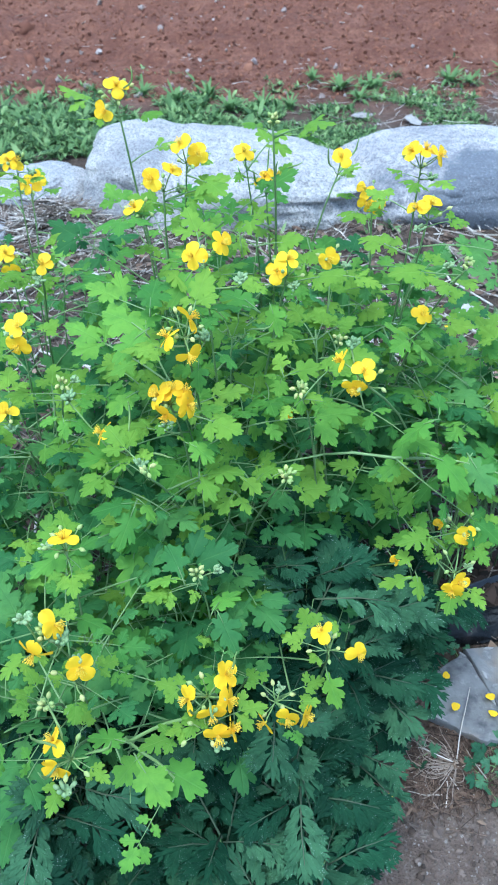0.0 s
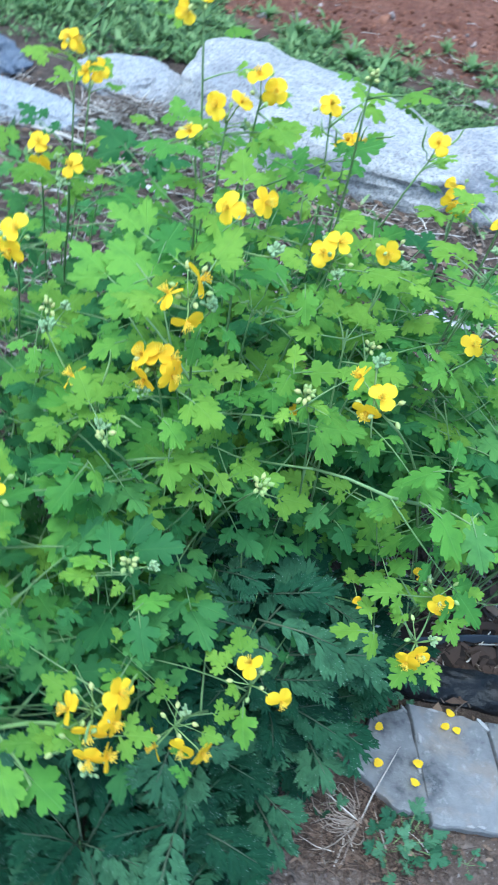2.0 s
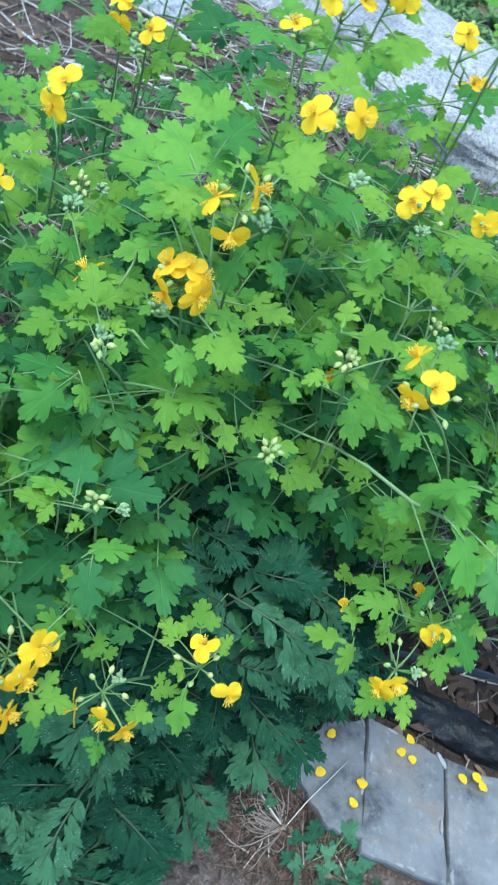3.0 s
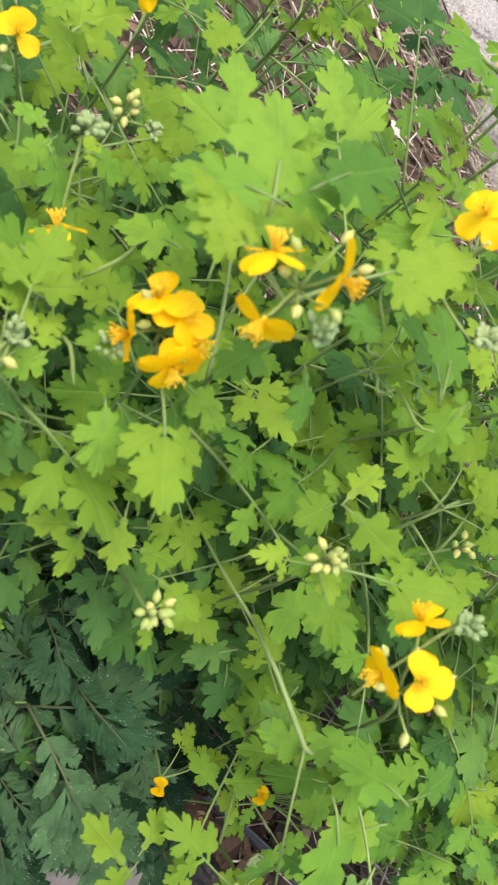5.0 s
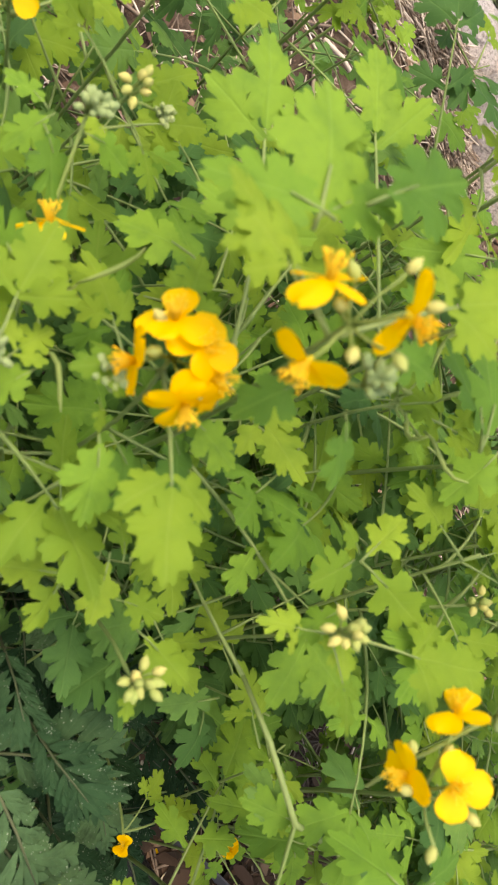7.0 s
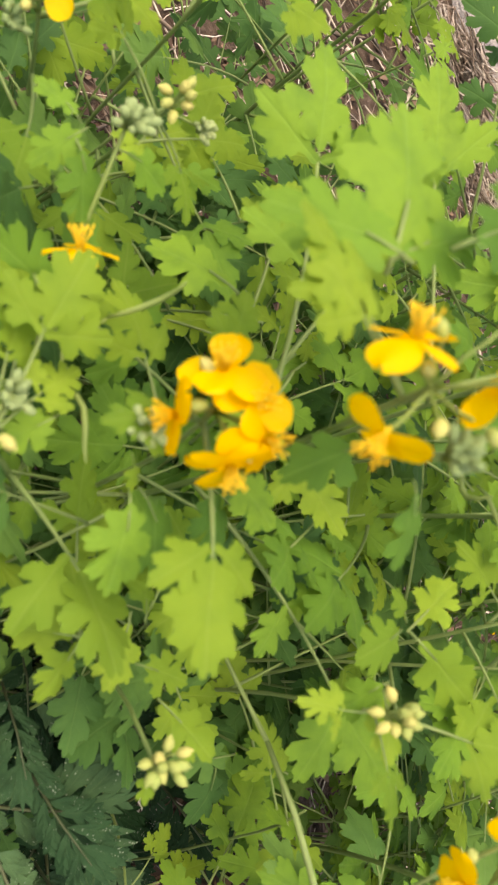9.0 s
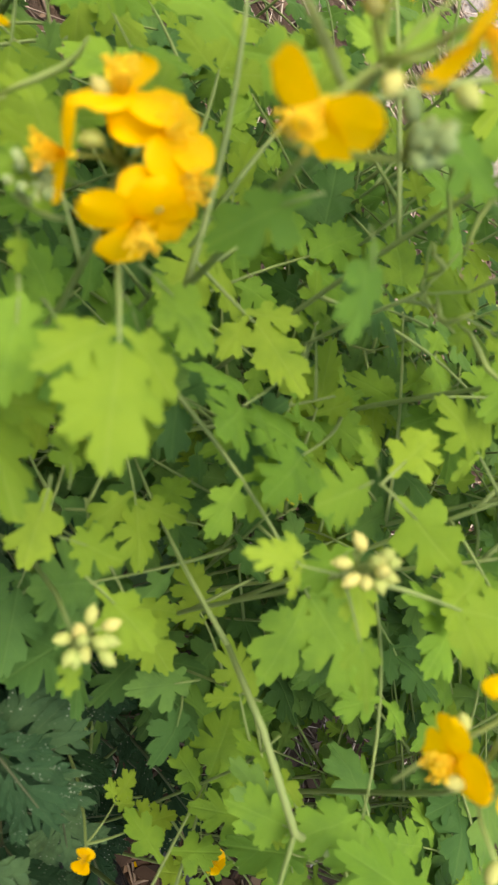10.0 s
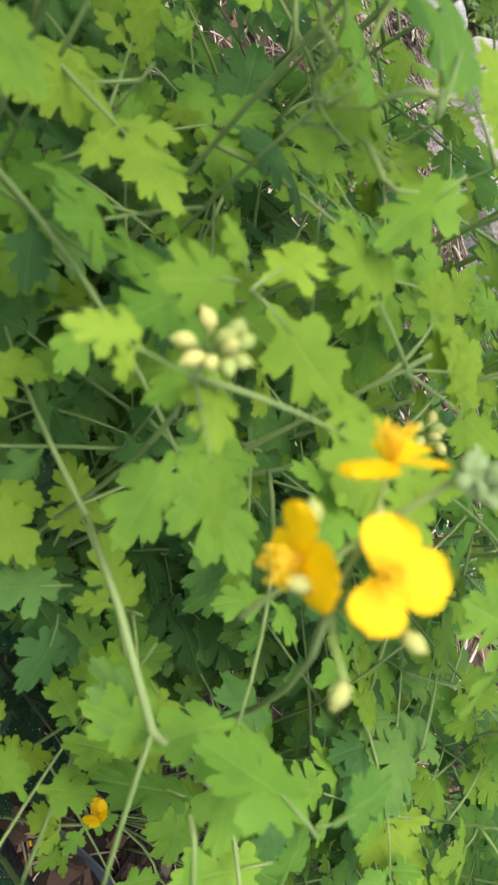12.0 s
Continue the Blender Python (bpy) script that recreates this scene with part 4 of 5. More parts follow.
class Celandine:
    """One plant: an Empty at its crown, with stems, leaves and heads as parts."""

    def __init__(self, x, y, label):
        self.foot = Vector((x, y, ground_height(x, y) - 0.005))
        self.ob = tagged(new("celandine_plant"), label, "flowering plant", "celandine plants in the bed")
        self.ob.location = self.foot
        ALL.append(self)
        rnd.seed(len(ALL))

    def head(self, x, y, z, buds=0, pods=0, young=1, leaves=7, low=0.36, bracts=2):
        """A stem with its leaves that ends in a head of buds and pods."""
        self.top = Vector((x, y, z)) - self.foot
        HEADS.append(Vector((x, y, z)))
        way = grow_stem(self.ob, Vector((rr(-0.02, 0.02), rr(-0.02, 0.02), 0)), self.top, rr(0.0017, 0.0024), leaves, low, 2, self.foot.x > 0.05 and self.foot.y < 0.75)
        umbel(self.ob, self.top, way + Vector((0, 0, 0.4)), buds + (2 if 0 < buds < 6 else 0), pods, young, buds > 5 and not pods)
        for k in range(bracts):
            a = rr(0, 6.3)
            d = Vector((math.cos(a), math.sin(a), 0.15))
            part("leaf", rnd.choice(SMALL), self.ob, oriented(self.top - way * 0.014, d, (rr(-0.3, 0.3), rr(-0.4, 0.2), 1), rr(0.55, 0.9)))

    def bloom(self, x, y, z, fx, fy, fz, shut=False):
        """A flower on its stalk, from the last head to its place, facing the given way; shut: small and half closed."""
        at, axis = Vector((x, y, z)) - self.foot, Vector((fx + rr(-0.25, 0.25), fy + rr(-0.25, 0.25), fz)).normalized()
        pts = bend(self.top, self.top.lerp(at, 0.6) + Vector((0, 0, 0.003)), at - axis * 0.001, 5, 0.0004)
        part("flower_stalk", Build().tube(pts, [0.0007] * 6, 5).mesh("flower_stalk", STALK), self.ob)
        if shut:
            flower(self.ob, at, axis, -0.6, 3, 0.75)
        else:
            flower(self.ob, at, axis, rr(0.6, 1.0), rnd.choice((3, 4, 4)))

    def cluster(self, x, y, z):
        """A young head of tight buds on a stalk that branches off below the last head."""
        at = Vector((x, y, z)) - self.foot
        low = self.top - Vector((0, 0, 0.03))
        pts = bend(low, low.lerp(at, 0.5) + Vector((0, 0, -0.006)), at - Vector((0, 0, 0.004)), 5, 0.0005)
        part("bud_stalk", Build().tube(pts, [0.0009] * 6, 5).mesh("bud_stalk", STALK), self.ob)
        part("bud_head", rnd.choice(YOUNG_BUDS), self.ob, Matrix.Translation(at) @ Matrix.Rotation(rr(0, 6), 4, "Z") @ Matrix.Scale(1.2, 4), "pale grey-green hairy bud head")

    def blade(self, x, y, z, x1, y1, z1, young=False):
        """One leaflet, from the place of its foot to that of its tip."""
        foot, tip = Vector((x, y, z)), Vector((x1, y1, z1))
        d = tip - foot
        # half the low leaflets take the darker tone as painted-in shade
        part("leaf", rnd.choice(YOUNG_SINGLES if young else OLD_SHADED_SINGLES if z < 0.50 and rnd.random() < 0.5 else SINGLES), self.ob, oriented(foot - self.foot, d, (rr(-0.5, 0.5), rr(-0.45, 0.35), 1), d.length / 0.041))


ALL = []
FULL = "celandine with lobed green leaves and open yellow flowers"
p = Celandine(-0.02, 0.72, FULL)
p.head(-0.055, 0.610, 0.669, 4, 0, 0)
p.cluster(-0.036, 0.606, 0.670)
p.bloom(-0.069, 0.598, 0.678, -0.85, 0.05, 0.53)
p.bloom(-0.049, 0.609, 0.691, 0.50, 0.50, 0.10)
p.bloom(-0.050, 0.589, 0.665, 0.30, -0.80, -0.35)
p.head(-0.072, 0.599, 0.598, 4, 0, 0)
p.cluster(-0.076, 0.577, 0.586)
p.bloom(-0.082, 0.594, 0.614, -0.81, -0.02, 0.58)
p.bloom(-0.070, 0.599, 0.616, -0.10, 0.02, 0.99)
p.bloom(-0.058, 0.598, 0.614, 0.49, -0.29, 0.82)
p.bloom(-0.055, 0.589, 0.606, 0.78, -0.62, 0.10)
p.bloom(-0.075, 0.581, 0.602, -0.42, -0.86, -0.29)
p.head(0.040, 0.572, 0.519, 12, 0, 0, leaves=1, low=0.7, bracts=0)
p.head(-0.094, 0.539, 0.560, 6, 0, 1)
p = Celandine(0.11, 0.77, FULL)
p.head(0.057, 0.632, 0.583, 12, 0, 0, leaves=3, low=0.6)
p.head(0.107, 0.852, 0.603, 2, 0, 1)
p.bloom(0.102, 0.844, 0.616, 0.41, -0.84, 0.36)
p.head(0.067, 0.783, 0.421, 0, 0, 0, leaves=2, low=0.6)
p.bloom(0.060, 0.775, 0.432, -0.45, -0.45, 0.77, True)
p.head(0.190, 0.626, 0.318, 0, 0, 0, leaves=1, low=0.8)
p.bloom(0.183, 0.622, 0.329, -0.61, -0.31, 0.73, True)
p = Celandine(-0.01, 0.86, FULL)
p.head(-0.037, 0.700, 0.697, 7, 0, 0)
p.cluster(-0.003, 0.686, 0.681)
p.bloom(-0.048, 0.689, 0.708, -0.51, -0.63, 0.58)
p.bloom(-0.020, 0.696, 0.718, 0.74, -0.31, 0.60)
p.head(0.049, 0.776, 0.633, 4, 0, 1)
p.bloom(0.038, 0.767, 0.645, -0.29, -0.79, 0.54)
p.bloom(0.050, 0.773, 0.656, 0.42, -0.45, 0.78)
p = Celandine(-0.09, 0.99, "tall celandine with yellow flowers held above its leaves")
p.head(-0.060, 0.878, 0.719, 3, 0, 1)
p.bloom(-0.065, 0.873, 0.744, -0.39, -0.48, 0.79)
p.bloom(-0.047, 0.869, 0.734, 0.34, -0.78, 0.54)
p.head(-0.087, 0.865, 0.692, 2, 0, 1)
p.bloom(-0.098, 0.857, 0.711, -0.56, -0.69, 0.45)
p.bloom(-0.076, 0.862, 0.717, 0.27, -0.24, 0.93)
p.head(-0.140, 0.945, 0.761, 5, 1, 0)
p.bloom(-0.138, 0.938, 0.784, 0.11, -0.46, 0.88)
p.bloom(-0.152, 0.928, 0.761, -0.37, -0.91, 0.20)
p.head(-0.117, 0.880, 0.654, 3, 0, 1)
p.bloom(-0.122, 0.872, 0.670, -0.33, -0.27, 0.91)
p = Celandine(0.05, 1.03, "tall celandine with green seed pods and few flowers")
p.head(0.037, 0.890, 0.755, 7, 0, 0, leaves=3, low=0.5)
p.head(0.034, 1.000, 0.635, 0, 6, 0)
p.bloom(0.032, 0.992, 0.650, 0.00, -0.16, 0.99)
p.bloom(0.046, 0.992, 0.652, 0.74, -0.26, 0.62)
p.head(0.123, 0.971, 0.662, 0, 2, 0, leaves=2, low=0.5)
p.bloom(0.126, 0.966, 0.687, -0.01, -0.58, 0.82)
p.head(0.007, 0.958, 0.688, 1, 0, 0)
p.bloom(0.005, 0.949, 0.703, -0.00, -0.36, 0.93)
p = Celandine(0.21, 1.0, FULL)
p.head(0.207, 0.886, 0.706, 2, 0, 1)
p.bloom(0.194, 0.883, 0.728, -0.41, -0.32, 0.85)
p.bloom(0.209, 0.881, 0.730, 0.14, -0.25, 0.96)
p.bloom(0.223, 0.875, 0.726, 0.86, -0.39, 0.33)
p.head(0.206, 0.816, 0.678, 4, 0, 1)
p.bloom(0.192, 0.812, 0.694, -0.54, -0.41, 0.74)
p.bloom(0.206, 0.811, 0.699, 0.38, -0.23, 0.89)
p.head(0.173, 0.991, 0.626, 1, 0, 1)
p.bloom(0.162, 0.982, 0.638, -0.63, -0.57, 0.53)
p.bloom(0.180, 0.972, 0.622, 0.61, -0.79, 0.07)
p.bloom(0.164, 0.975, 0.623, -0.02, -1.00, 0.06)
p.head(0.224, 0.844, 0.530, 0, 0, 1)
p.bloom(0.222, 0.835, 0.542, -0.00, -0.42, 0.91)
p.head(0.248, 0.781, 0.636, 9, 0, 1)
p = Celandine(-0.29, 1.03, FULL)
p.head(-0.280, 1.032, 0.616, 2, 0, 1)
p.bloom(-0.281, 1.023, 0.632, -0.56, -0.61, 0.56)
p.bloom(-0.269, 1.028, 0.634, 0.54, -0.53, 0.65)
p.head(-0.277, 0.973, 0.674, 3, 0, 1)
p.bloom(-0.282, 0.962, 0.689, -0.62, -0.46, 0.63)
p.bloom(-0.274, 0.964, 0.688, 0.61, -0.48, 0.63)
p.head(-0.294, 0.907, 0.577, 1, 0, 1)
p.bloom(-0.292, 0.902, 0.597, -0.01, -0.56, 0.83)
p.bloom(-0.287, 0.893, 0.577, 0.23, -0.96, -0.14)
p.head(-0.237, 0.843, 0.606, 2, 0, 1)
p.bloom(-0.232, 0.835, 0.619, -0.00, -0.36, 0.93)
p = Celandine(-0.25, 0.78, FULL)
p.head(-0.235, 0.703, 0.606, 2, 0, 1)
p.bloom(-0.233, 0.699, 0.624, -0.01, -0.46, 0.89)
p.bloom(-0.234, 0.688, 0.608, -0.29, -0.95, 0.14)
p.head(-0.254, 0.654, 0.539, 1, 0, 1)
p.bloom(-0.249, 0.647, 0.551, -0.01, -0.49, 0.87)
p.head(-0.195, 0.680, 0.556, 7, 0, 1)
p.head(-0.118, 0.604, 0.528, 0, 3, 0)
p.cluster(-0.178, 0.633, 0.579)
p.bloom(-0.144, 0.607, 0.556, -0.85, 0.07, 0.52)
p = Celandine(-0.18, 0.53, FULL)
p.head(-0.170, 0.487, 0.516, 4, 0, 1)
p.bloom(-0.169, 0.486, 0.533, 0.01, 0.11, 0.99)
p.head(-0.166, 0.378, 0.534, 8, 0, 0)
p.cluster(-0.154, 0.374, 0.533)
p.cluster(-0.183, 0.385, 0.548)
p.bloom(-0.158, 0.380, 0.550, 0.93, -0.20, 0.32)
p.bloom(-0.173, 0.359, 0.540, -0.26, -0.92, -0.30)
p.head(-0.150, 0.368, 0.486, 1, 0, 1)
p.bloom(-0.143, 0.370, 0.503, 0.25, -0.87, 0.42)
p.head(-0.172, 0.352, 0.469, 8, 0, 1)
p.head(-0.147, 0.308, 0.466, 1, 4, 0)
p.cluster(-0.149, 0.284, 0.459)
p.bloom(-0.158, 0.314, 0.487, -0.80, -0.20, 0.56)
p.bloom(-0.155, 0.296, 0.477, -0.15, -0.99, 0.04)
p = Celandine(-0.03, 0.53, FULL)
p.head(-0.037, 0.368, 0.456, 2, 3, 0)
p.bloom(-0.021, 0.377, 0.477, 0.73, -0.05, 0.68)
p.bloom(-0.019, 0.359, 0.466, 0.85, -0.46, 0.24)
p.bloom(-0.053, 0.359, 0.468, -0.84, -0.40, 0.37)
p.bloom(-0.033, 0.349, 0.461, -0.02, -1.00, -0.05)
p.head(-0.039, 0.345, 0.443, 4, 0, 1)
p.bloom(-0.028, 0.334, 0.452, -0.02, -1.00, -0.05)
p.bloom(-0.017, 0.339, 0.455, 0.91, -0.31, 0.26)
p.head(-0.049, 0.491, 0.469, 8, 0, 1)
p = Celandine(0.08, 0.58, "celandine with a few yellow flowers over mugwort")
p.head(0.026, 0.417, 0.361, 3, 0, 1, leaves=6, low=0.6)
p.bloom(0.015, 0.394, 0.364, -0.78, -0.61, -0.12)
p.bloom(0.037, 0.397, 0.366, 0.12, -0.98, 0.14)
p.bloom(0.054, 0.398, 0.368, 0.88, -0.47, 0.06)
p.head(0.084, 0.473, 0.366, 3, 0, 1, leaves=7, low=0.5)
p.bloom(0.077, 0.482, 0.389, -0.42, 0.06, 0.91)
p.bloom(0.112, 0.459, 0.378, 0.52, -0.71, 0.48)
p = Celandine(0.27, 0.72, FULL)
p.head(0.240, 0.595, 0.413, 3, 0, 1, leaves=4, low=0.7)
p.bloom(0.241, 0.582, 0.421, 0.09, -0.91, 0.40)
p.head(0.226, 0.545, 0.400, 2, 0, 1, leaves=3, low=0.75)
p.bloom(0.226, 0.529, 0.405, 0.21, -0.91, 0.36)
p.bloom(0.219, 0.523, 0.398, -0.44, -0.90, 0.06)
p.head(0.267, 0.713, 0.286, 0, 0, 0, leaves=2, low=0.6)
p.bloom(0.258, 0.708, 0.296, -0.51, -0.40, 0.76, True)
p = Celandine(0.33, 0.84, FULL)
p.head(0.121, 0.618, 0.603, 4, 0, 0, leaves=1, low=0.5, bracts=0)
p.cluster(0.107, 0.646, 0.631)
p.bloom(0.116, 0.616, 0.621, 0.03, -0.54, 0.84)
p.bloom(0.107, 0.610, 0.608, -0.43, -0.82, -0.37)
p.bloom(0.096, 0.632, 0.623, -0.87, 0.12, 0.48)
way = [Vector(q) - p.foot for q in ((0.32, 0.83, 0.0), (0.305, 0.785, 0.25), (0.24, 0.705, 0.42), (0.165, 0.640, 0.484), (0.120, 0.645, 0.488), (0.088, 0.657, 0.475))]
part("stem", Build().tube(way, [0.0022, 0.0021, 0.0020, 0.0018, 0.0016, 0.0013], 7).mesh("stem", STEM), p.ob)
part("leaf", LEAVES[1], p.ob, oriented(way[-1], (-0.059, 0.023, -0.047), (0.1, -0.4, 1), 1.25))
part("leaf", LEAVES[4], p.ob, oriented(way[3], (0.045, -0.030, -0.035), (0.1, -0.3, 1), 1.15))
part("leaf", LEAVES[6], p.ob, oriented(way[2], (0.05, -0.03, 0.01), (0.2, -0.3, 1), 1.2))
GREEN = "leafy celandine without open flowers"
for x, y in ((0.42, 0.93), (0.36, 1.12), (-0.46, 0.88), (-0.42, 0.60), (0.48, 1.20), (-0.33, 0.36), (0.40, 0.88), (0.47, 0.99), (0.55, 0.88)):
    Celandine(x, y, GREEN)

rnd.seed(77)
# the forked stem that bears the front heads
q = ALL[9]
for way, thick in ((((-0.03, 0.50, 0.10), (-0.115, 0.42, 0.30), (-0.138, 0.372, 0.395), (-0.110, 0.353, 0.408)), 0.0021), (((-0.110, 0.353, 0.408), (-0.075, 0.362, 0.424), (-0.039, 0.356, 0.444)), 0.0017), (((-0.110, 0.353, 0.408), (-0.090, 0.340, 0.405), (-0.068, 0.323, 0.398)), 0.0014)):
    pts = [Vector(c) - q.foot for c in way]
    part("stem", Build().tube(bend(pts[0], pts[1] * 1.5 - pts[0] * 0.25 - pts[-1] * 0.25 if len(pts) == 3 else pts[2], pts[-1], 8, 0.001), [thick] * 9, 7).mesh("stem", STALK), q.ob)
part("leaf", LEAVES[3], q.ob, oriented(Vector((-0.068, 0.323, 0.398)) - q.foot, (-0.025, -0.045, -0.012), (0.1, -0.4, 1), 0.62))
part("leaf", SINGLES[1], q.ob, oriented(Vector((-0.080, 0.332, 0.402)) - q.foot, (0.045, -0.020, -0.010), (0.1, -0.3, 1), 1.15))
part("leaf", SINGLES[4], q.ob, oriented(Vector((-0.096, 0.345, 0.405)) - q.foot, (-0.030, -0.030, -0.010), (0.1, -0.3, 1), 0.95))
ALL[1].head(0.083, 0.761, 0.572, 0, 0, 0, leaves=3, low=0.9, bracts=2)
ALL[1].head(0.111, 0.762, 0.549, 7, 0, 0, leaves=2, low=0.8, bracts=2)
ALL[2].head(-0.012, 0.735, 0.582, 0, 6, 0, leaves=3, low=0.6, bracts=0)

ALL[2].blade(0.012, 0.713, 0.632, -0.032, 0.720, 0.642)
ALL[2].blade(0.013, 0.716, 0.632, -0.024, 0.750, 0.644)
ALL[0].blade(0.037, 0.669, 0.578, 0.021, 0.663, 0.584, True)
ALL[0].blade(0.041, 0.673, 0.578, 0.036, 0.704, 0.584, True)
ALL[0].blade(0.039, 0.662, 0.578, 0.034, 0.630, 0.584, True)
ALL[0].blade(0.048, 0.671, 0.578, 0.084, 0.683, 0.582, True)
ALL[0].blade(0.060, 0.648, 0.570, 0.080, 0.632, 0.574, True)
ALL[0].blade(-0.095, 0.634, 0.660, -0.136, 0.662, 0.674)
ALL[0].blade(-0.114, 0.656, 0.660, -0.126, 0.646, 0.654)
ALL[0].blade(-0.116, 0.659, 0.660, -0.114, 0.677, 0.666)
ALL[0].blade(-0.093, 0.636, 0.660, -0.094, 0.670, 0.672)
ALL[0].blade(-0.088, 0.641, 0.680, -0.086, 0.684, 0.695)
ALL[0].blade(-0.041, 0.639, 0.660, -0.024, 0.653, 0.664)
ALL[0].blade(-0.118, 0.679, 0.550, -0.148, 0.657, 0.543)
ALL[0].blade(0.031, 0.753, 0.610, 0.040, 0.724, 0.594)
ALL[2].blade(-0.060, 0.844, 0.600, -0.084, 0.808, 0.580)
ALL[8].blade(-0.179, 0.623, 0.560, -0.153, 0.621, 0.552)
ALL[8].blade(-0.186, 0.627, 0.560, -0.181, 0.607, 0.550)
ALL[8].blade(-0.176, 0.644, 0.560, -0.160, 0.661, 0.561)
ALL[8].blade(-0.192, 0.628, 0.560, -0.211, 0.620, 0.559)
ALL[8].blade(-0.109, 0.543, 0.520, -0.155, 0.538, 0.521)
ALL[8].blade(-0.109, 0.540, 0.520, -0.123, 0.499, 0.504)
ALL[8].blade(-0.105, 0.547, 0.520, -0.085, 0.529, 0.509)
ALL[8].blade(-0.161, 0.424, 0.500, -0.119, 0.419, 0.491)
ALL[8].blade(-0.108, 0.336, 0.440, -0.142, 0.343, 0.444)
ALL[8].blade(-0.114, 0.542, 0.460, -0.120, 0.492, 0.441)
ALL[9].blade(-0.004, 0.607, 0.500, -0.023, 0.617, 0.500, True)
ALL[9].blade(-0.012, 0.576, 0.500, -0.039, 0.588, 0.501, True)
ALL[9].blade(-0.012, 0.573, 0.500, -0.028, 0.552, 0.492, True)
ALL[9].blade(-0.009, 0.574, 0.500, 0.005, 0.551, 0.493, True)
ALL[9].blade(-0.005, 0.598, 0.500, 0.017, 0.579, 0.494, True)
ALL[9].blade(-0.093, 0.627, 0.665, -0.123, 0.601, 0.654)
ALL[9].blade(-0.044, 0.624, 0.630, -0.045, 0.599, 0.616)
ALL[9].blade(-0.026, 0.618, 0.645, -0.005, 0.607, 0.639)
ALL[9].blade(-0.068, 0.575, 0.580, -0.057, 0.573, 0.577, True)
ALL[9].blade(-0.055, 0.574, 0.570, -0.028, 0.559, 0.564)
ALL[9].blade(-0.052, 0.595, 0.550, -0.020, 0.594, 0.548)
ALL[9].blade(-0.045, 0.615, 0.560, -0.017, 0.611, 0.557)
ALL[9].blade(-0.050, 0.619, 0.570, -0.021, 0.630, 0.573)
ALL[9].blade(-0.091, 0.573, 0.550, -0.089, 0.553, 0.542)
ALL[9].blade(-0.063, 0.488, 0.470, -0.080, 0.528, 0.483)
ALL[9].blade(-0.065, 0.487, 0.470, -0.100, 0.488, 0.471)
ALL[9].blade(-0.045, 0.506, 0.460, -0.031, 0.534, 0.468)
ALL[9].blade(-0.029, 0.462, 0.450, -0.012, 0.427, 0.437)
ALL[9].blade(-0.034, 0.464, 0.450, -0.012, 0.492, 0.457)
ALL[9].blade(-0.099, 0.330, 0.420, -0.072, 0.293, 0.408)
ALL[10].blade(0.014, 0.596, 0.500, 0.031, 0.612, 0.504, True)
ALL[10].blade(0.032, 0.595, 0.505, 0.062, 0.603, 0.510, True)
ALL[10].blade(0.046, 0.574, 0.510, 0.058, 0.567, 0.508, True)
ALL[10].blade(0.058, 0.655, 0.565, 0.058, 0.634, 0.554)
ALL[10].blade(0.183, 0.552, 0.385, 0.145, 0.549, 0.378, True)
ALL[10].blade(0.188, 0.556, 0.385, 0.190, 0.528, 0.374, True)
ALL[10].blade(0.184, 0.566, 0.385, 0.173, 0.591, 0.391, True)
ALL[10].blade(0.083, 0.464, 0.340, 0.091, 0.428, 0.329)
for x, y, z, x1, y1 in ((0.181, 0.693, 0.42, 0.147, 0.692), (0.117, 0.683, 0.40, 0.103, 0.652), (0.257, 0.724, 0.42, 0.293, 0.727), (0.276, 0.709, 0.42, 0.255, 0.668), (0.242, 0.707, 0.39, 0.204, 0.675), (0.233, 0.735, 0.42, 0.194, 0.750), (0.139, 0.696, 0.36, 0.165, 0.671), (0.219, 0.707, 0.36, 0.193, 0.681), (0.251, 0.719, 0.36, 0.288, 0.708), (0.125, 0.721, 0.45, 0.154, 0.733)):
    ALL[12].blade(x, y, z, x1, y1, z - 0.008)
ALL[11].blade(0.178, 0.654, 0.470, 0.149, 0.637, 0.455)
ALL[11].blade(0.198, 0.627, 0.500, 0.246, 0.596, 0.493)
ALL[11].blade(0.246, 0.632, 0.490, 0.264, 0.590, 0.474)
ALL[11].blade(0.177, 0.653, 0.460, 0.139, 0.653, 0.454)
ALL[11].blade(0.204, 0.649, 0.530, 0.164, 0.639, 0.518)
ALL[11].blade(0.211, 0.658, 0.530, 0.217, 0.688, 0.541)


def canopy(x, y):
    """How high the foliage stands, from the heads near by."""
    w = h = 0.0
    for q in HEADS:
        k = 1.0 / ((q.x - x) ** 2 + (q.y - y) ** 2 + 0.0015) ** 1.5
        w, h = w + k, h + k * q.z
    return h / w


def fill(plant, shoots, spread):
    """Leafy side shoots without flowers, up to a hand below the heads."""
    rnd.seed(plant.foot.x * 1000 + shoots)
    for k in range(shoots):
        a, d = 2.4 * k + rr(-0.5, 0.5), spread * math.sqrt((k + 0.5) / shoots) * rr(0.8, 1.2)
        x, y = plant.foot.x + d * math.cos(a), plant.foot.y - 0.06 + d * math.sin(a)
        top = canopy(x, y) - rr(0.06, 0.24)
        if x > 0.30:
            top = min(top, rr(0.32, 0.50))
        if x > 0.01 and y < 0.63 or x > 0.22 and y < 0.76 or y < 0.27:
            continue
        top = max(top, 0.14)
        grow_stem(plant.ob, Vector((rr(-0.03, 0.03), rr(-0.03, 0.03), 0)), Vector((x, y, top)) - plant.foot, rr(0.0012, 0.0018), 8, 0.40)


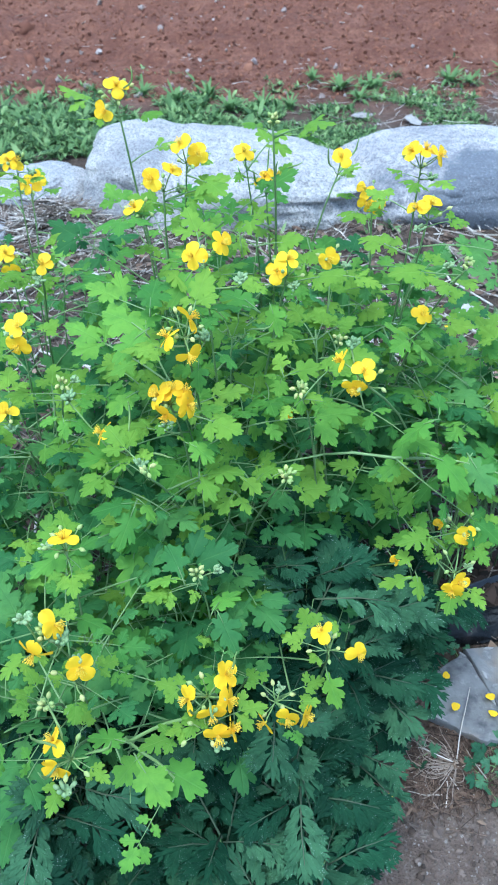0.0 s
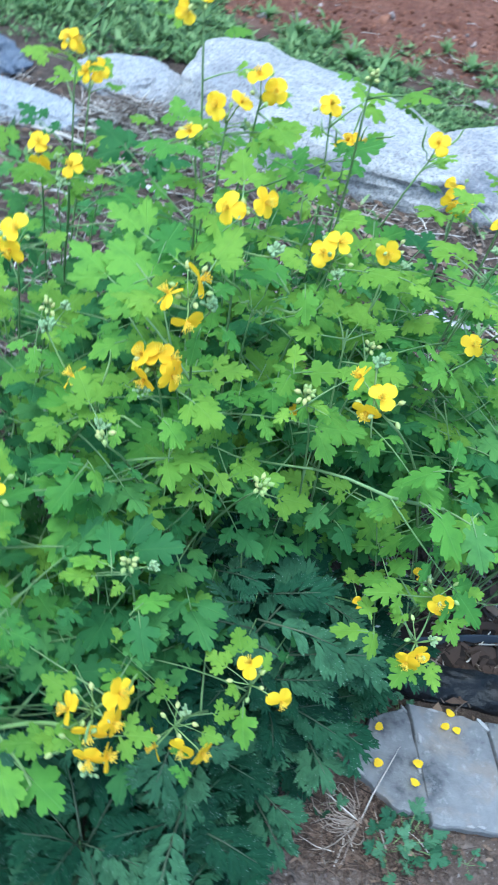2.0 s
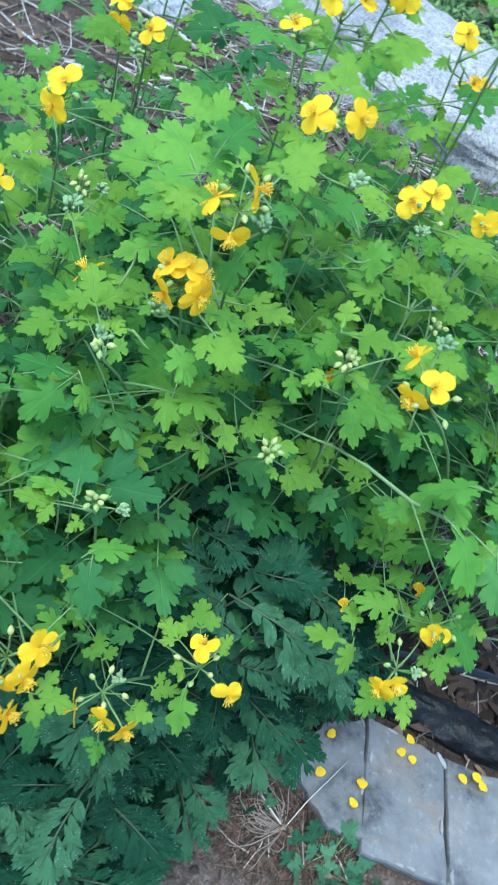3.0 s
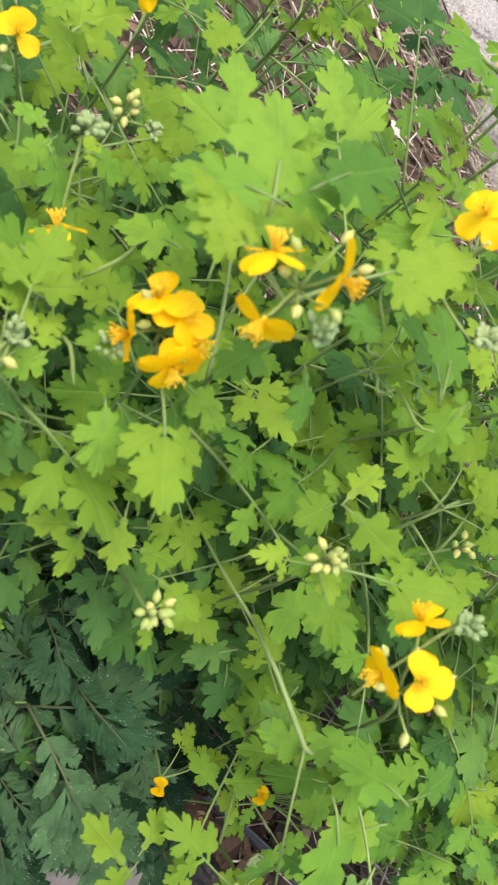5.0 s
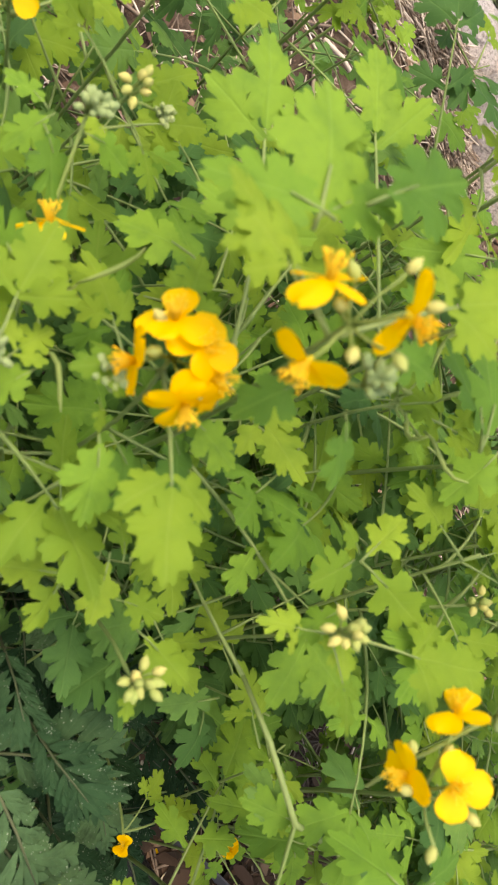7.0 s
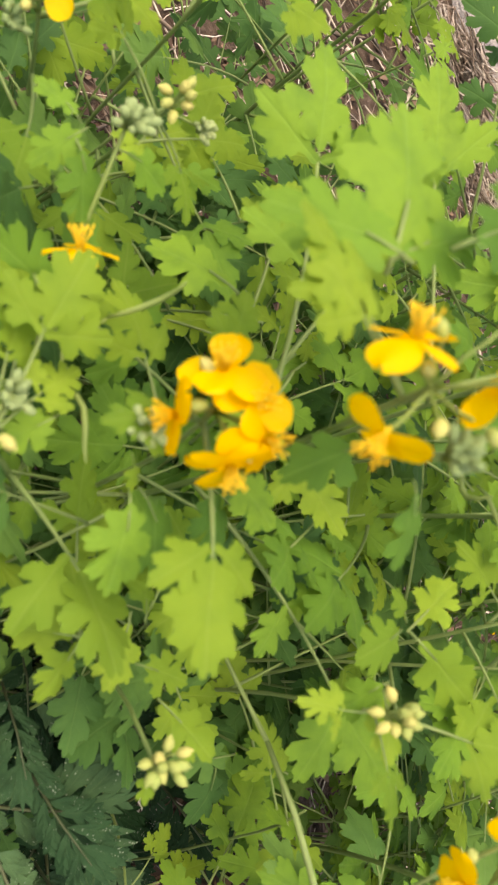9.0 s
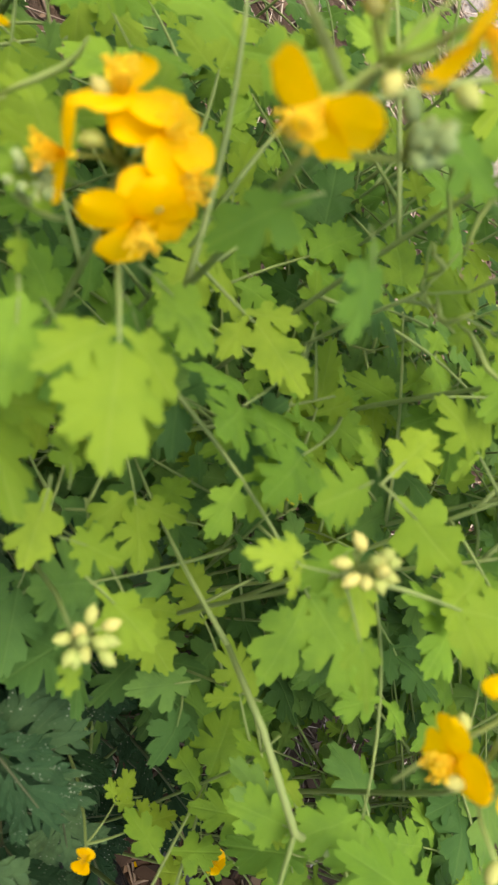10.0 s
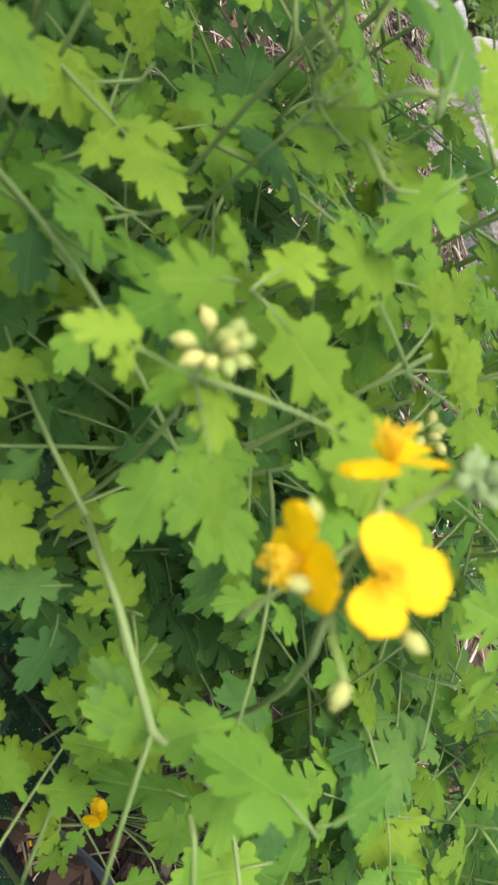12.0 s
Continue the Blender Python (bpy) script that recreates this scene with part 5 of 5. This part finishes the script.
for p, shoots in zip(ALL, (9, 9, 9, 6, 7, 8, 4, 9, 11, 9, 3, 6, 9, 5, 1, 3, 7, 1, 1, 8, 3, 3)):
    fill(p, shoots, 0.15)


def mugwort(x, y, h, leaves, seed):
    r = random.Random(seed)
    foot = Vector((x, y, ground_height(x, y) - 0.004))
    plant = tagged(new("mugwort_plant"), "mugwort with dark grey-green feathery cut leaves", "mugwort", "mugwort plants before the celandine")
    plant.location = foot
    top = Vector((r.uniform(-0.03, 0.03), r.uniform(-0.05, 0.01), h))
    pts = [Vector((0, 0, 0)).lerp(top, i / 6) + Vector((0.004 * math.sin(i), 0, 0)) for i in range(7)]
    part("stem", Build().tube(pts, [0.0018 - 0.0002 * i for i in range(7)], 6).mesh("stem", STEM), plant)
    for k in range(leaves):
        s = 0.15 + 0.85 * k / (leaves - 1)
        a = 2.4 * k + r.uniform(-0.4, 0.4)
        d = Vector((math.cos(a), math.sin(a), r.uniform(-0.25, 0.8) + 0.9 * max(0, s - 0.8)))
        part("leaf", r.choice(MUGS), plant, oriented(Vector((0, 0, 0)).lerp(top, s), d, (r.uniform(-0.6, 0.6), r.uniform(-0.7, 0.3), 1), r.uniform(0.7, 1.15)))


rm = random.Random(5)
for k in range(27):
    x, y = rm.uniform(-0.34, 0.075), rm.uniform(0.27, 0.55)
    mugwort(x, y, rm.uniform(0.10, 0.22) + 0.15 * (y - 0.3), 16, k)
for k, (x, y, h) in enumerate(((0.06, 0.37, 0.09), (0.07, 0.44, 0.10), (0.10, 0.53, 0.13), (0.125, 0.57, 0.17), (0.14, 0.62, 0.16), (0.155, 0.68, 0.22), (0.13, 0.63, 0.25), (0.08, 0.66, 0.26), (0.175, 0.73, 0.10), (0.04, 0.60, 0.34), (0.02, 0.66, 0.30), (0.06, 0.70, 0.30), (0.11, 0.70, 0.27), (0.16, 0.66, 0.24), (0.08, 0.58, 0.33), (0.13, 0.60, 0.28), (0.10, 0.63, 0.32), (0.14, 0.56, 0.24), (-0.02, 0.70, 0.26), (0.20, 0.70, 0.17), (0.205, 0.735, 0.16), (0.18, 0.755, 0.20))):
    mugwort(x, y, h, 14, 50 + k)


def skirt(plant, count, reach):
    """Leaves on long stalks that spring from the crown and fill the ground below the shoots."""
    rnd.seed(plant.foot.y * 1000 + count)
    for k in range(count):
        a, d = 2.4 * k + rr(-0.5, 0.5), reach * rr(0.25, 1.0)
        tip = Vector((d * math.cos(a), d * math.sin(a) - 0.03, rr(0.12, 0.34)))
        q = plant.foot + tip
        if crowded(q, Vector((math.cos(a), math.sin(a), 0))) or q.y < 0.40 or q.x > 0.20 and q.y < 0.82:
            continue
        pts = bend((0, 0, 0), tip * 0.5 + Vector((0, 0, 0.06)), tip, 7)
        part("leaf_stalk", Build().tube(pts, [0.0013] * 8, 5).mesh("leaf_stalk", STEM), plant.ob)
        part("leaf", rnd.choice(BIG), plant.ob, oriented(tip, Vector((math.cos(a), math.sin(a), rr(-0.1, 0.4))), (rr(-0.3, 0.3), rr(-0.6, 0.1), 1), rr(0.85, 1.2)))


for p in ALL[:13] + ALL[19:]:
    skirt(p, 12, 0.16)


def seedling(x, y, seed, count, size):
    r = random.Random(seed)
    plant = tagged(new("celandine_seedling"), "small young celandine on bare earth by the tiles", "seedling", "seedlings by the tiles")
    plant.location = (x, y, ground_height(x, y))
    for k in range(count):
        a = 2.4 * k
        part("leaf", r.choice(SEEDLING_LEAVES), plant, oriented((0, 0, 0), (math.cos(a), math.sin(a), r.uniform(0.15, 1.3)), (r.uniform(-0.3, 0.3), -0.3, 1), size * r.uniform(0.7, 1.1)))


for k, (x, y, count, size) in enumerate(((0.350, 0.520, 14, 1.0), (0.326, 0.500, 9, 0.8), (0.372, 0.536, 8, 0.75), (0.330, 0.690, 7, 0.6), (0.435, 0.514, 5, 0.45), (0.235, 0.535, 8, 0.7))):
    seedling(x, y, k, count, size)


def dry_tuft(x, y):
    """A torn-out tuft of dry grass whose long strands fan and curl out over the earth from one root."""
    r = random.Random(31)
    tuft = tagged(new("dry_grass_tuft"), "dry pale grass tuft torn out and lying on the earth", "dry grass")
    tuft.location = (x, y, ground_height(x, y) + 0.006)
    part("root", Build().blob((0, 0, 0.003), (0.005, 0.004, 0.004), Matrix.Identity(3), 6, 8, 0, 0.9).mesh("root", ROOT), tuft)
    for k in range(46):
        a = math.radians(r.gauss(168, 20) if k % 4 else r.uniform(185, 250))
        L = r.uniform(0.035, 0.085)
        d = Vector((math.cos(a), math.sin(a), r.uniform(0.10, 0.45)))
        s = Vector((-d.y, d.x, 0)) * L * r.uniform(-0.45, 0.65)
        end = d * L * r.uniform(0.7, 1.0) + s * r.uniform(-0.8, 1.4)
        end.z = r.uniform(0.002, 0.014)
        pts = bend((0, 0, 0.003), d * L * 0.75 + s * 1.5, end, 6, 0.0025)
        t = r.uniform(0.0004, 0.0008)
        part("strand", Build().tube(pts, [t] * 4 + [t * 0.8, t * 0.7, t * 0.4], 5).mesh("strand", STRAW if k % 4 == 0 else ROOT), tuft)
    for end in ((0.036, 0.100, 0.034), (-0.050, 0.022, 0.010)):
        e = Vector(end)
        part("strand", Build().tube(bend((0, 0, 0.003), e * 0.5 + Vector((-0.004, 0, 0.012)), e, 6, 0.001), [0.0009] * 4 + [0.0008, 0.0007, 0.0004], 5).mesh("strand", PALE_STALK), tuft)


dry_tuft(0.288, 0.523)


def scrap(x, y, size, turn, seed):
    """A bleached dead leaf, torn and crumpled, with curled edges."""
    b = Build()
    n = 12
    pts = []
    for j in range(n + 1):
        for i in range(n + 1):
            u, v = 2 * i / n - 1, 2 * j / n - 1
            w = (1 - 0.75 * v * v) * (0.55 + 0.25 * noise.noise(Vector((v * 4, seed, 0))))
            z = 0.012 + 0.25 * size * abs(noise.noise(Vector((u * 1.6 + seed, v * 2.2, 3)))) + 0.10 * size * noise.noise(Vector((u * 5, v * 5, seed)))
            pts.append((u * w * size, v * size * (1 + 0.1 * noise.noise(Vector((u * 6, 1, seed)))), z))
    faces = [(j * (n + 1) + i, j * (n + 1) + i + 1, (j + 1) * (n + 1) + i + 1, (j + 1) * (n + 1) + i) for j in range(n) for i in range(n)]
    ob = new("dead_leaf", b.add(pts, faces).mesh("dead_leaf", SCRAP))
    ob.matrix_basis = pose(x, y, ground_height(x, y), 0, 0, turn)
    tagged(ob, "bleached torn dead leaf lying curled on the straw", "dead leaf", "bleached leaves on the straw")


for k, (x, y, size, turn) in enumerate(((0.36, 1.63, 0.050, 40), (0.40, 1.655, 0.030, 110), (0.30, 1.36, 0.026, 10), (-0.38, 1.85, 0.020, 75), (0.55, 1.66, 0.032, 150), (0.19, 1.55, 0.024, 60), (0.62, 2.85, 0.045, 20), (0.45, 2.92, 0.04, 100))):
    scrap(x, y, size, turn, k * 3.7)

# fallen petals
rp = random.Random(9)
for x, y in ((0.299, 0.643), (0.294, 0.600), (0.353, 0.604), (0.347, 0.578), (0.390, 0.669), (0.405, 0.667), (0.390, 0.690), (0.476, 0.690), (0.495, 0.702), (0.498, 0.686), (0.19, 0.49), (0.60, 0.64), (0.41, 1.50), (0.46, 1.52), (0.44, 1.44), (0.33, 1.58), (0.49, 1.60), (0.30, 1.20), (0.36, 0.80), (0.45, 0.81), (0.40, 0.735), (-0.074, 1.862), (0.494, 1.671), (0.50, 1.70), (0.403, 0.883)):
    ob = new("fallen_petal", rp.choice(PETALS))
    on_tile = 0.262 < x < 0.7 and 0.55 < y < 0.71
    ob.matrix_basis = pose(x, y, 0.036 if on_tile else ground_height(x, y) + 0.004, rp.uniform(-4, 4), rp.uniform(-4, 4), rp.uniform(0, 360)) @ Matrix.Diagonal((1, 0.85, 0.4, 1))
    tagged(ob, "fallen yellow petal lying on the stone tile" if on_tile else "fallen yellow petal lying on the earth", "petal", "fallen petals")
